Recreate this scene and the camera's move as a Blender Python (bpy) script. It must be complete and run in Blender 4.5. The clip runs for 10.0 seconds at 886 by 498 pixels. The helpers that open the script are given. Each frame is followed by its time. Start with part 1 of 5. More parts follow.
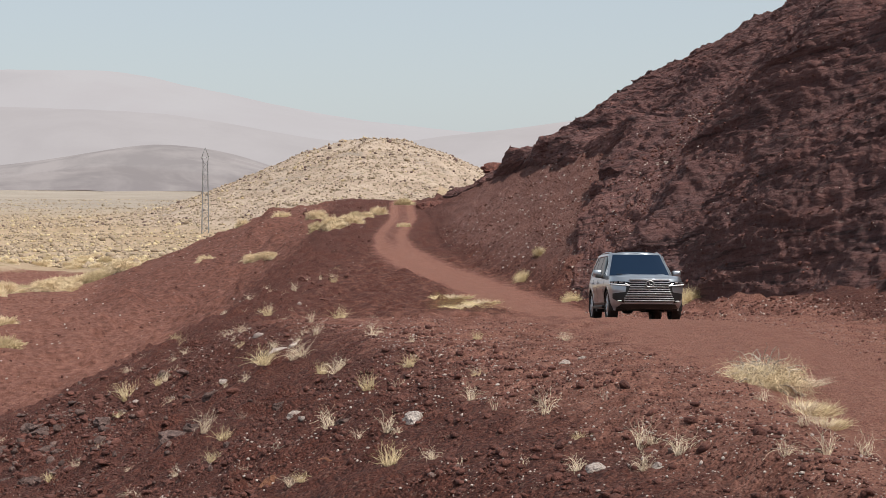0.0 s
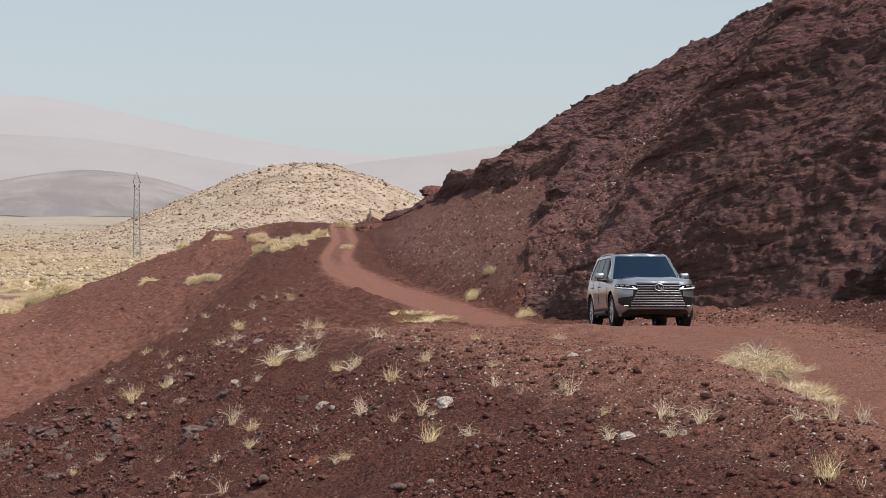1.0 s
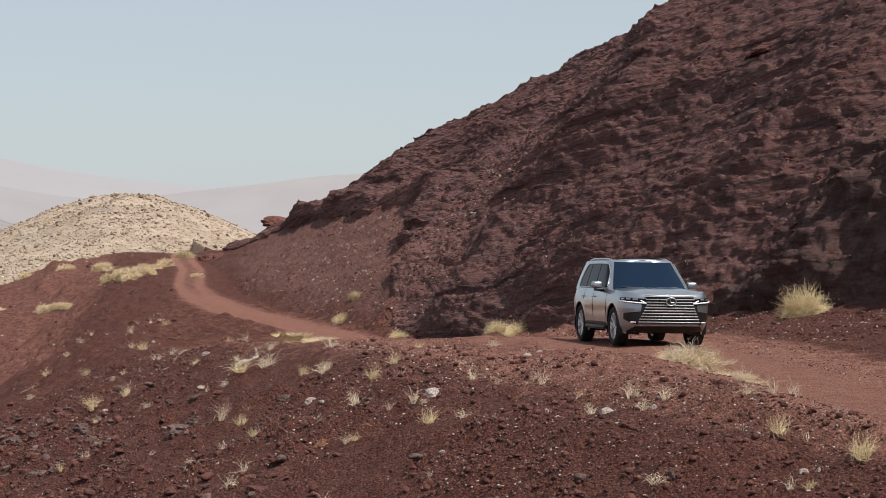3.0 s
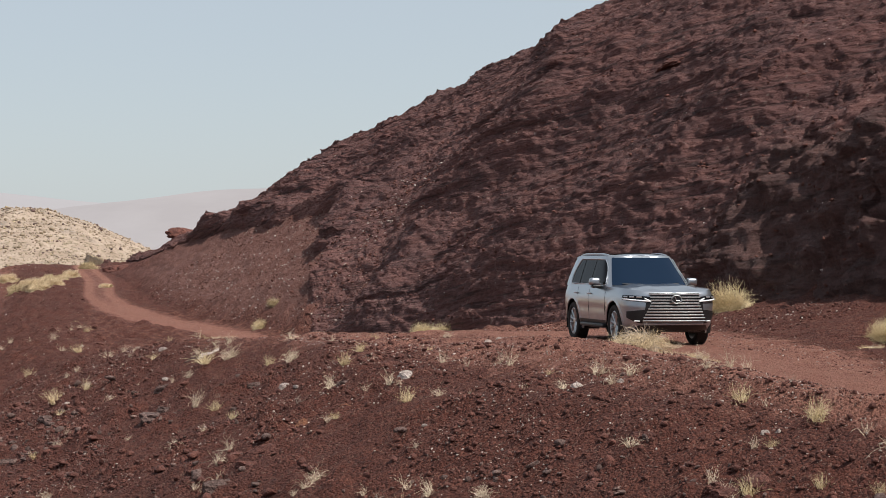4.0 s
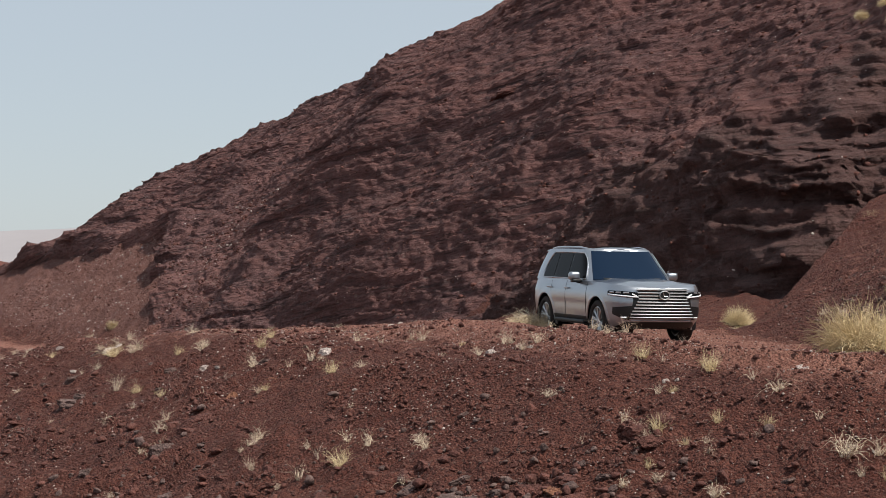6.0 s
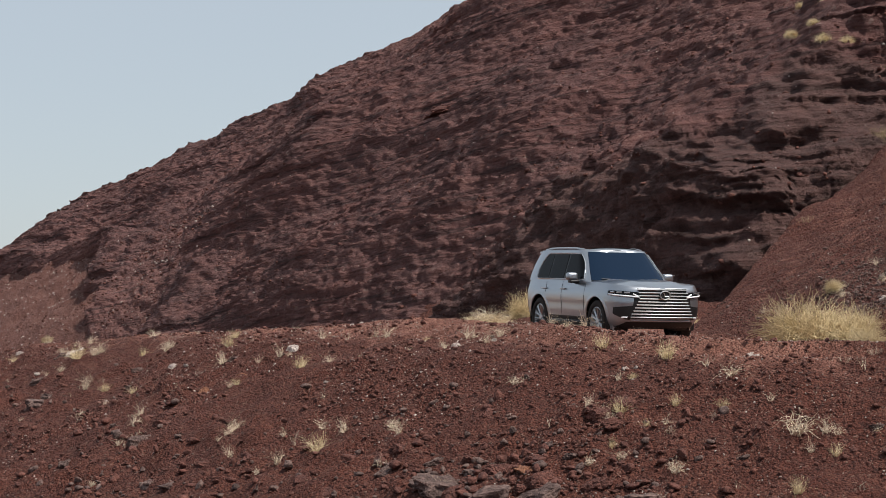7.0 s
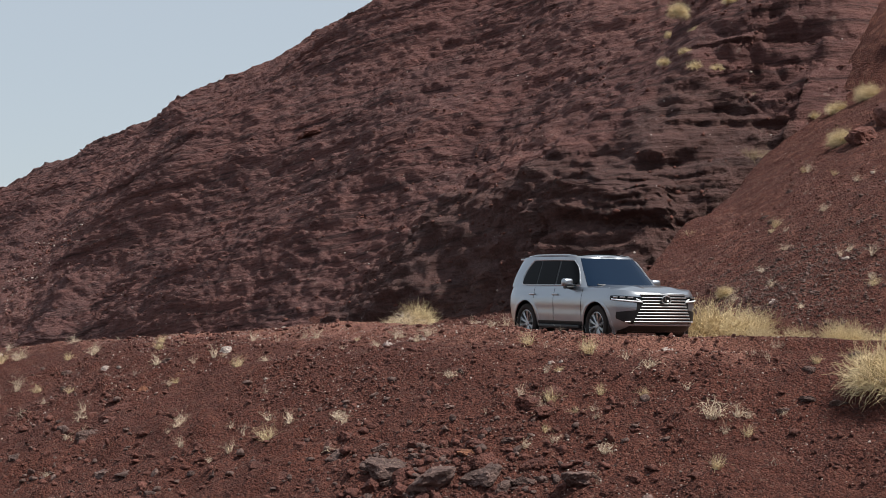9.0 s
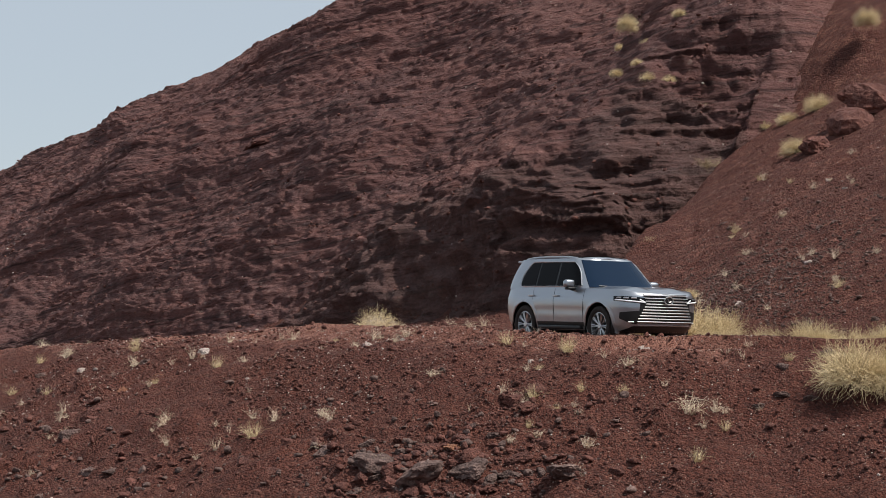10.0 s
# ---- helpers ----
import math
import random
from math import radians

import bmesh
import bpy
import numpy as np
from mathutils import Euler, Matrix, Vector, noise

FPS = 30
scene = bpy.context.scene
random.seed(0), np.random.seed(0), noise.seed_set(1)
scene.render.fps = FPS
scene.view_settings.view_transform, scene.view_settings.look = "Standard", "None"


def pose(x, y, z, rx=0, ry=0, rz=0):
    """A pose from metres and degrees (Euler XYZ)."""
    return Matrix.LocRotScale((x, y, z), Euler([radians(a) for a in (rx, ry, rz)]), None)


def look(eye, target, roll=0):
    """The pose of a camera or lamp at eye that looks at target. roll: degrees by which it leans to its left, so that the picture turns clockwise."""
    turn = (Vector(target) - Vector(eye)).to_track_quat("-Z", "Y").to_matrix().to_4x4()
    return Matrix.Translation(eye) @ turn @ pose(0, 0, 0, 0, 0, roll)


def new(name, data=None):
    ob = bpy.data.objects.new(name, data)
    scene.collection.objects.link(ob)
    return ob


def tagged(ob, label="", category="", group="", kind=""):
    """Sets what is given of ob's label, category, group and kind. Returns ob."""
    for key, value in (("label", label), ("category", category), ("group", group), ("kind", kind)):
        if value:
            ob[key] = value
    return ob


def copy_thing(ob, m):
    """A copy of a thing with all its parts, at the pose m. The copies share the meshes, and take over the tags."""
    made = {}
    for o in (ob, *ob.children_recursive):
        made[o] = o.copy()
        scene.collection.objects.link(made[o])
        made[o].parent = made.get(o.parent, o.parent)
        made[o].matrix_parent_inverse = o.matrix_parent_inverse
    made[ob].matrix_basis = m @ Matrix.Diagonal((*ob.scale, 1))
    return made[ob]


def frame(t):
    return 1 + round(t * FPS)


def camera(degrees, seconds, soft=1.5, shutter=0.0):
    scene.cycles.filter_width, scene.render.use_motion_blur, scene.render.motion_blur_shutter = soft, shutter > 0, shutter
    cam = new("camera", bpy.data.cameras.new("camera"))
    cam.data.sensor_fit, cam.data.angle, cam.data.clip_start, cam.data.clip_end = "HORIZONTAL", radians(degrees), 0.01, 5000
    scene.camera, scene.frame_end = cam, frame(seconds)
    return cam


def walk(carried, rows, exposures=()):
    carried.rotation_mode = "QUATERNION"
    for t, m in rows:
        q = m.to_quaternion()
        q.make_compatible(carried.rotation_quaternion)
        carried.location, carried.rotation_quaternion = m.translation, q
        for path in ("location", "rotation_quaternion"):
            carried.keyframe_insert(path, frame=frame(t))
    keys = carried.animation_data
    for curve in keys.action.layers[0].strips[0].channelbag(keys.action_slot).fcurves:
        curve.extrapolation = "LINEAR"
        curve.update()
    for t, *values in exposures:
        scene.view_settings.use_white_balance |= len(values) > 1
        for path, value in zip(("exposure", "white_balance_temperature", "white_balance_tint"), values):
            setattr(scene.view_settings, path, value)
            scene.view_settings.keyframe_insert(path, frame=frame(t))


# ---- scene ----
cam = camera(25.02, 10.0, soft=0.7)
# seconds, eye, yaw (to the left), pitch (up), roll
PATH = [
    (0.0, 0.0, 0.0, 0.0, 0.004, -2.13, 0.292),
    (0.5, -0.625, -1.328, -0.127, -0.946, -1.799, 0.271),
    (1.0, -1.45, -2.894, -0.231, -2.134, -1.398, 0.245),
    (1.5, -2.165, -4.311, -0.228, -3.385, -1.087, 0.247),
    (2.0, -2.923, -5.716, -0.179, -4.686, -0.84, 0.224),
    (2.5, -3.725, -7.124, -0.225, -6.032, -0.671, 0.176),
    (4.0, -6.494, -10.982, -0.723, -10.659, -0.075, 0.029),
    (4.5, -7.342, -12.061, -0.962, -12.314, 0.18, -0.008),
    (5.0, -8.163, -13.114, -1.21, -13.871, 0.481, -0.068),
    (5.5, -8.983, -13.993, -1.478, -15.303, 0.783, -0.085),
    (7.0, -11.409, -16.56, -2.318, -19.08, 1.82, -0.157),
    (7.5, -12.129, -17.295, -2.468, -20.287, 2.123, -0.159),
    (8.0, -12.914, -17.905, -2.517, -21.49, 2.31, -0.179),
    (8.5, -13.737, -18.458, -2.624, -22.763, 2.409, -0.203),
    (9.0, -14.578, -18.967, -2.794, -24.001, 2.504, -0.204),
    (9.5, -15.265, -19.267, -2.951, -25.024, 2.658, -0.211),
    (10.0, -16.145, -19.495, -3.089, -26.237, 2.906, -0.234),
]
ROWS = [(t, pose(x, y, z, 90 + p, 0, yaw) @ pose(0, 0, 0, 0, 0, roll)) for t, x, y, z, yaw, p, roll in PATH]
walk(cam, ROWS)

# ---- light ----
SUN_ELEV, SUN_AZ = 56.0, -47.0  # height, and turn from +x towards +y, in degrees
world = bpy.data.worlds.new("desert_sky")
scene.world = world
world.use_nodes = True
wt = world.node_tree
sky = wt.nodes.new("ShaderNodeTexSky")
sky.sky_type, sky.sun_disc = "NISHITA", False
sky.sun_elevation, sky.sun_rotation = radians(SUN_ELEV), radians(90 - SUN_AZ)
sky.altitude, sky.air_density, sky.dust_density, sky.ozone_density = 600, 1.0, 1.3, 1.5
wt.nodes["Background"].inputs["Strength"].default_value = 0.10
# dusty air evens the sky out towards a pale grey-blue
haze = wt.nodes.new("ShaderNodeMix")
haze.data_type = "RGBA"
haze.inputs[0].default_value, haze.inputs[7].default_value = 0.74, (4.25, 4.65, 5.0, 1)
wt.links.new(sky.outputs[0], haze.inputs[6])
wt.links.new(haze.outputs[2], wt.nodes["Background"].inputs["Color"])
sun_data = bpy.data.lights.new("sun", "SUN")
sun_data.energy, sun_data.angle, sun_data.color = 4.0, radians(0.53), (1.0, 0.95, 0.87)
sun = new("sun", sun_data)
se, sa = radians(SUN_ELEV), radians(SUN_AZ)
sun.matrix_world = look((math.cos(se) * math.cos(sa) * 200, math.cos(se) * math.sin(sa) * 200, math.sin(se) * 200), (0, 0, 0))
scene.view_settings.exposure = 0.35


# ---- materials ----
class Mat:
    """A small helper round one node material."""

    def __init__(self, name, rough=0.9, metal=0.0, base=(0.5, 0.5, 0.5), spec=0.5):
        self.m = bpy.data.materials.new(name)
        self.m.use_nodes = True
        self.t = self.m.node_tree
        self.b = self.t.nodes["Principled BSDF"]
        self.b.inputs["Roughness"].default_value = rough
        self.b.inputs["Metallic"].default_value = metal
        self.b.inputs["Base Color"].default_value = (*base, 1)
        self.b.inputs["Specular IOR Level"].default_value = spec
        self.pos = None

    def node(self, kind, **inputs):
        n = self.t.nodes.new(kind)
        for k, v in inputs.items():
            n.inputs[k.replace("_", " ")].default_value = v
        return n

    def link(self, a, b):
        self.t.links.new(a, b)

    def place(self):
        if self.pos is None:
            self.pos = self.node("ShaderNodeNewGeometry").outputs["Position"]
        return self.pos

    def object_place(self):
        return self.node("ShaderNodeTexCoord").outputs["Object"]

    def noise(self, scale, detail=6, rough=0.6, at=None):
        n = self.node("ShaderNodeTexNoise", Scale=scale, Detail=detail, Roughness=rough)
        self.link(at or self.place(), n.inputs["Vector"])
        return n.outputs["Fac"]

    def voronoi(self, scale, at=None, feature="F1", out="Distance"):
        n = self.node("ShaderNodeTexVoronoi", Scale=scale)
        n.feature = feature
        self.link(at or self.place(), n.inputs["Vector"])
        return n.outputs[out]

    def ramp(self, fac, stops, smooth=False):
        n = self.node("ShaderNodeValToRGB")
        els = n.color_ramp.elements
        if smooth:
            n.color_ramp.interpolation = "EASE"
        while len(els) < len(stops):
            els.new(0.5)
        for e, (p, c) in zip(els, stops):
            e.position = p
            e.color = (*c, 1) if isinstance(c, tuple) else (c, c, c, 1)
        self.link(fac, n.inputs["Fac"])
        return n.outputs["Color"]

    def mix(self, fac, a, b, mode="MIX"):
        n = self.t.nodes.new("ShaderNodeMix")
        n.data_type, n.blend_type = "RGBA", mode
        for slot, v in ((0, fac), (6, a), (7, b)):
            if isinstance(v, (int, float)):
                n.inputs[slot].default_value = v
            elif isinstance(v, tuple):
                n.inputs[slot].default_value = (*v, 1)
            else:
                self.link(v, n.inputs[slot])
        return n.outputs[2]

    def math(self, op, a, b=0.5):
        n = self.t.nodes.new("ShaderNodeMath")
        n.operation = op
        for slot, v in ((0, a), (1, b)):
            if isinstance(v, (int, float)):
                n.inputs[slot].default_value = v
            else:
                self.link(v, n.inputs[slot])
        return n.outputs[0]

    def attribute(self, name):
        n = self.t.nodes.new("ShaderNodeAttribute")
        n.attribute_name = name
        return n.outputs["Fac"]

    def color(self, c):
        self.link(c, self.b.inputs["Base Color"])
        return self

    def bump(self, height, strength=0.5, distance=0.05):
        n = self.node("ShaderNodeBump", Strength=strength, Distance=distance)
        self.link(height, n.inputs["Height"])
        prev = self.b.inputs["Normal"].links
        if prev:
            self.link(prev[0].from_socket, n.inputs["Normal"])
        self.link(n.outputs[0], self.b.inputs["Normal"])
        return self


def ground_material():
    """Red cinder soil near, with a worn track, and tan scrub far off; masks say where each lies."""
    m = Mat("red_cinder_soil", rough=0.95, spec=0.15)
    big, mid, fine = m.noise(0.35, 5), m.noise(2.6, 7, 0.65), m.noise(16.0, 8, 0.75)
    soil = m.ramp(mid, [(0.25, (0.082, 0.0285, 0.0205)), (0.5, (0.150, 0.053, 0.0375)), (0.75, (0.225, 0.091, 0.066))])
    soil = m.mix(m.ramp(big, [(0.35, 0.0), (0.7, 0.6)]), soil, (0.115, 0.05, 0.042))
    grit = m.voronoi(22.0, out="Color")
    sep = m.node("ShaderNodeSeparateColor")
    m.link(grit, sep.inputs[0])
    soil = m.mix(m.ramp(sep.outputs[0], [(0.55, 0.0), (0.95, 0.75)]), soil, (0.055, 0.026, 0.024))
    soil = m.mix(m.ramp(sep.outputs[1], [(0.955, 0.0), (0.975, 0.6)]), soil, (0.24, 0.15, 0.12))
    pebble = m.node("ShaderNodeSeparateColor")
    m.link(m.voronoi(46.0, out="Color"), pebble.inputs[0])
    soil = m.mix(m.ramp(pebble.outputs[0], [(0.90, 0.0), (0.97, 0.7)]), soil, (0.27, 0.145, 0.115))
    soil = m.mix(m.ramp(pebble.outputs[1], [(0.80, 0.0), (0.95, 0.7)]), soil, (0.040, 0.017, 0.015))
    soil = m.mix(m.ramp(fine, [(0.35, 0.55), (0.6, 0.0)]), soil, (0.06, 0.022, 0.018))
    road = m.ramp(mid, [(0.25, (0.30, 0.128, 0.092)), (0.75, (0.43, 0.212, 0.162))])
    road = m.mix(m.ramp(fine, [(0.3, 0.45), (0.65, 0.0)]), road, (0.13, 0.05, 0.036))
    road = m.mix(m.ramp(pebble.outputs[0], [(0.86, 0.0), (0.97, 0.55)]), road, (0.36, 0.23, 0.185))
    road = m.mix(m.ramp(pebble.outputs[2], [(0.82, 0.0), (0.96, 0.6)]), road, (0.075, 0.032, 0.027))
    col = m.mix(m.ramp(m.math("ADD", m.attribute("road"), m.math("MULTIPLY", m.math("SUBTRACT", mid, 0.5), 0.9)), [(0.35, 0.0), (0.75, 0.85)]), soil, road)
    scree = m.mix(m.ramp(sep.outputs[2], [(0.3, 0.0), (0.9, 0.8)]), (0.15, 0.062, 0.05), (0.27, 0.17, 0.145))
    col = m.mix(m.math("MULTIPLY", m.attribute("scree"), 0.75), col, scree)
    straw = m.mix(fine, (0.25, 0.19, 0.06), (0.42, 0.34, 0.13))
    col = m.mix(m.math("MULTIPLY", m.attribute("straw"), m.ramp(fine, [(0.42, 0.0), (0.62, 0.6)])), col, straw)
    # far plain: pale sand under dots of scrub
    dots = m.voronoi(0.42, out="Distance")
    dots2 = m.voronoi(0.17, out="Distance")
    sand = m.ramp(m.noise(0.05, 5), [(0.3, (0.385, 0.275, 0.18)), (0.7, (0.50, 0.375, 0.265))])
    sand = m.mix(m.ramp(dots, [(0.25, 0.75), (0.45, 0.0)]), sand, (0.33, 0.255, 0.14))
    sand = m.mix(m.ramp(dots2, [(0.12, 0.8), (0.24, 0.0)]), sand, (0.17, 0.135, 0.075))
    # greyer scrub flats far off, with distance haze mixed into the colour
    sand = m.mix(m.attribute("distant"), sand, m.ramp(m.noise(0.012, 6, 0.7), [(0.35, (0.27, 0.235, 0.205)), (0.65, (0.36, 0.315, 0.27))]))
    pale = m.ramp(m.noise(0.11, 9, 0.7), [(0.35, (0.365, 0.275, 0.21)), (0.65, (0.52, 0.41, 0.325))])
    pale = m.mix(m.ramp(dots, [(0.2, 0.7), (0.42, 0.0)]), pale, (0.235, 0.19, 0.12))
    pale = m.mix(m.ramp(m.noise(0.045, 8, 0.75), [(0.55, 0.0), (0.68, 0.7)]), pale, (0.24, 0.22, 0.20))
    far = m.mix(m.attribute("pale"), sand, pale)
    edge = m.math("ADD", m.attribute("plain"), m.math("MULTIPLY", m.math("SUBTRACT", m.noise(0.07, 6, 0.7), 0.5), 0.8))
    col = m.mix(m.ramp(edge, [(0.42, 0.0), (0.56, 1.0)]), col, far)
    m.color(col)
    h = m.math("ADD", m.math("MULTIPLY", mid, 0.6), m.math("MULTIPLY", fine, 0.5))
    h = m.math("ADD", h, m.math("MULTIPLY", m.voronoi(22.0), -0.35))
    h = m.math("ADD", h, m.math("MULTIPLY", m.voronoi(9.0), -0.35))
    m.bump(h, 1.0, 0.19)
    return m.m


def rock_material():
    m = Mat("dark_red_volcanic_rock", rough=0.9, spec=0.2)
    big, mid, fine = m.noise(0.16, 6, 0.65), m.noise(1.7, 8, 0.7), m.noise(8.0, 8, 0.75)
    col = m.ramp(mid, [(0.25, (0.080, 0.043, 0.041)), (0.5, (0.148, 0.074, 0.069)), (0.75, (0.228, 0.127, 0.117))])
    col = m.mix(m.ramp(big, [(0.38, 0.0), (0.62, 0.7)]), col, (0.186, 0.082, 0.071))
    col = m.mix(m.ramp(fine, [(0.33, 0.55), (0.5, 0.0)]), col, (0.055, 0.030, 0.028))
    col = m.mix(m.math("MULTIPLY", m.attribute("soil"), m.ramp(mid, [(0.35, 0.3), (0.6, 0.95)])), col, (0.240, 0.115, 0.098))
    sep = m.node("ShaderNodeSeparateColor")
    m.link(m.voronoi(7.0, out="Color"), sep.inputs[0])
    col = m.mix(m.ramp(sep.outputs[0], [(0.985, 0.0), (0.992, 0.5)]), col, (0.30, 0.21, 0.18))
    xyz, bent = m.node("ShaderNodeSeparateXYZ"), m.node("ShaderNodeCombineXYZ")
    m.link(m.place(), xyz.inputs[0])
    m.link(m.math("MULTIPLY", xyz.outputs["X"], 0.16), bent.inputs["X"])
    m.link(m.math("MULTIPLY", xyz.outputs["Y"], 0.10), bent.inputs["Y"])
    m.link(m.math("MULTIPLY", m.math("ADD", xyz.outputs["Z"], m.math("MULTIPLY", xyz.outputs["Y"], 0.10)), 2.6), bent.inputs["Z"])
    dark_rock = m.math("ADD", m.attribute("dark_rock"), m.math("MULTIPLY", m.math("SUBTRACT", m.noise(0.5, 6, 0.65), 0.5), 0.9))
    bands = m.noise(1.6, 9, 0.66, bent.outputs[0])
    # strata lines; the dark ones hold the ledges' shade in the colour
    col = m.mix(m.ramp(bands, [(0.38, 0.8), (0.46, 0.0)]), col, (0.052, 0.028, 0.027))
    col = m.mix(m.ramp(bands, [(0.54, 0.0), (0.7, 0.5)]), col, (0.30, 0.145, 0.122))
    col = m.mix(m.ramp(dark_rock, [(0.35, 0.0), (0.62, 0.55)]), col, m.ramp(fine, [(0.3, (0.044, 0.030, 0.028)), (0.7, (0.145, 0.088, 0.078))]))
    m.color(col)
    h = m.math("ADD", m.math("MULTIPLY", mid, 0.9), m.math("MULTIPLY", fine, 0.5))
    h = m.math("ADD", h, m.math("MULTIPLY", bands, 1.3))
    m.bump(h, 1.0, 0.24)
    block = m.node("ShaderNodeCombineXYZ")
    m.link(m.math("MULTIPLY", xyz.outputs["X"], 0.5), block.inputs["X"])
    m.link(m.math("MULTIPLY", xyz.outputs["Y"], 0.28), block.inputs["Y"])
    m.link(m.math("MULTIPLY", m.math("ADD", xyz.outputs["Z"], m.math("MULTIPLY", xyz.outputs["Y"], 0.10)), 1.9), block.inputs["Z"])
    crag = m.math("ADD", m.voronoi(1.9, block.outputs[0]), m.math("MULTIPLY", m.voronoi(5.5, block.outputs[0]), 0.6))
    m.bump(m.math("ADD", crag, m.math("MULTIPLY", m.noise(9.0, 8, 0.75), 0.9)), 0.9, 0.13)
    return m.m


def stone_material(name, lo, hi):
    """Loose stone; each piece differs a little."""
    m = Mat(name, rough=0.85, spec=0.3)
    at = m.object_place()
    rnd = m.node("ShaderNodeObjectInfo").outputs["Random"]
    isl = m.node("ShaderNodeNewGeometry").outputs["Random Per Island"]
    n = m.noise(9.0, 8, 0.7, at)
    patch = m.noise(2.4, 5, 0.6, at)
    col = m.mix(m.ramp(m.math("ADD", m.math("MULTIPLY", n, 0.6), m.math("MULTIPLY", patch, 0.4)), [(0.38, 0.0), (0.62, 1.0)]), lo, hi)
    col = m.mix(m.math("MULTIPLY", m.math("FRACT", m.math("ADD", rnd, isl)), 0.5), col, lo)
    m.color(col)
    m.bump(m.math("ADD", n, m.math("MULTIPLY", m.voronoi(14.0, at), -0.4)), 1.0, 0.07)
    return m.m


def straw_material(name, lo, hi):
    m = Mat(name, rough=0.75, spec=0.2)
    isl = m.node("ShaderNodeNewGeometry").outputs["Random Per Island"]
    rnd = m.node("ShaderNodeObjectInfo").outputs["Random"]
    col = m.mix(m.math("FRACT", m.math("ADD", isl, rnd)), lo, hi)
    col = m.mix(m.ramp(m.noise(3.0, 4), [(0.4, 0.0), (0.7, 0.35)]), col, lo)
    m.color(col)
    return m.m


def plain_material(name, base, rough=0.5, metal=0.0, spec=0.5, coat=0.0, grain=0.0):
    m = Mat(name, rough, metal, base, spec)
    if coat:
        m.b.inputs["Coat Weight"].default_value = coat
        m.b.inputs["Coat Roughness"].default_value = 0.05
    if grain:
        at = m.object_place()
        n = m.noise(6.0, 6, 0.6, at)
        dark = tuple(c * (1 - grain) for c in base)
        m.color(m.mix(m.ramp(n, [(0.35, 0.0), (0.7, 1.0)]), dark, base))
    return m.m


def paint_material():
    """Silver-grey metallic paint with a film of dust low down on the sills."""
    m = Mat("silver_grey_car_paint", rough=0.34, metal=0.65, spec=0.5)
    at = m.object_place()
    xyz = m.node("ShaderNodeSeparateXYZ")
    m.link(at, xyz.inputs[0])
    low = m.ramp(m.math("ADD", xyz.outputs["Z"], m.math("MULTIPLY", m.noise(2.5, 6, 0.6, at), 0.45)), [(0.58, 0.45), (0.88, 0.03)])
    m.color(m.mix(low, (0.36, 0.385, 0.425), (0.26, 0.215, 0.18)))
    rough = m.mix(low, (0.30, 0.30, 0.30), (0.75, 0.75, 0.75))
    m.link(rough, m.b.inputs["Roughness"])
    m.link(m.mix(low, (0.88, 0.88, 0.88), (0.1, 0.1, 0.1)), m.b.inputs["Metallic"])
    m.b.inputs["Coat Weight"].default_value = 0.8
    m.b.inputs["Coat Roughness"].default_value = 0.04
    return m.m


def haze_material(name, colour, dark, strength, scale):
    """A far backdrop range: the haze of miles of dusty air painted as emission."""
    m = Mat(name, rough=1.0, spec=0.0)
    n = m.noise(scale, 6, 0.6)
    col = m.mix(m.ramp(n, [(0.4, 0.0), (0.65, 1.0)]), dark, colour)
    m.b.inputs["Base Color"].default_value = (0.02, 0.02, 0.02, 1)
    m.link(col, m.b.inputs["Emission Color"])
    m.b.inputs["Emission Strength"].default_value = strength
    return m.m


SOIL, ROCK = ground_material(), rock_material()
WHITE_STONE = stone_material("pale_stone", (0.38, 0.30, 0.265), (0.74, 0.64, 0.585))
GREY_STONE = stone_material("grey_stone", (0.054, 0.033, 0.030), (0.25, 0.162, 0.140))
RED_STONE = stone_material("red_cinder_stone", (0.072, 0.028, 0.023), (0.20, 0.080, 0.061))
TAN_STONE = stone_material("tan_stone", (0.31, 0.24, 0.19), (0.55, 0.445, 0.36))
ORANGE_STONE = stone_material("rusty_stone", (0.16, 0.06, 0.035), (0.30, 0.14, 0.08))
STRAW = straw_material("dry_straw", (0.54, 0.43, 0.31), (0.84, 0.71, 0.55))
YELLOW = straw_material("yellow_brush", (0.50, 0.39, 0.22), (0.82, 0.68, 0.44))
CREAM = straw_material("cream_brush", (0.50, 0.385, 0.24), (0.82, 0.67, 0.46))
OLIVE = straw_material("pale_olive_brush", (0.40, 0.31, 0.18), (0.62, 0.50, 0.32))
SAGE = straw_material("grey_sage", (0.235, 0.175, 0.12), (0.41, 0.325, 0.24))
DEAD = straw_material("grey_dead_wood", (0.22, 0.175, 0.14), (0.52, 0.45, 0.37))
PAINT = paint_material()
# opaque dark tint; the blue in its colour stands in for reflected sky
GLASS = plain_material("tinted_glass", (0.006, 0.016, 0.036), 0.04, 0.0, 0.16)
DARK_GLASS = plain_material("dark_privacy_glass", (0.004, 0.004, 0.005), 0.05, 0.0, 0.05)
BLACK = plain_material("black_plastic", (0.012, 0.012, 0.013), 0.45, 0.0, 0.4, grain=0.3)
RUBBER = plain_material("dusty_rubber", (0.035, 0.028, 0.025), 0.85, 0.0, 0.3, grain=0.5)
CHROME = plain_material("satin_chrome", (0.52, 0.53, 0.55), 0.36, 1.0)
ALLOY = plain_material("machined_alloy", (0.55, 0.55, 0.56), 0.28, 0.9, grain=0.2)
LAMP = plain_material("lamp_glass", (0.008, 0.009, 0.011), 0.06, 0.0, 0.15)
LED = plain_material("white_light_guide", (0.85, 0.88, 0.9), 0.2, 0.0, 0.6)
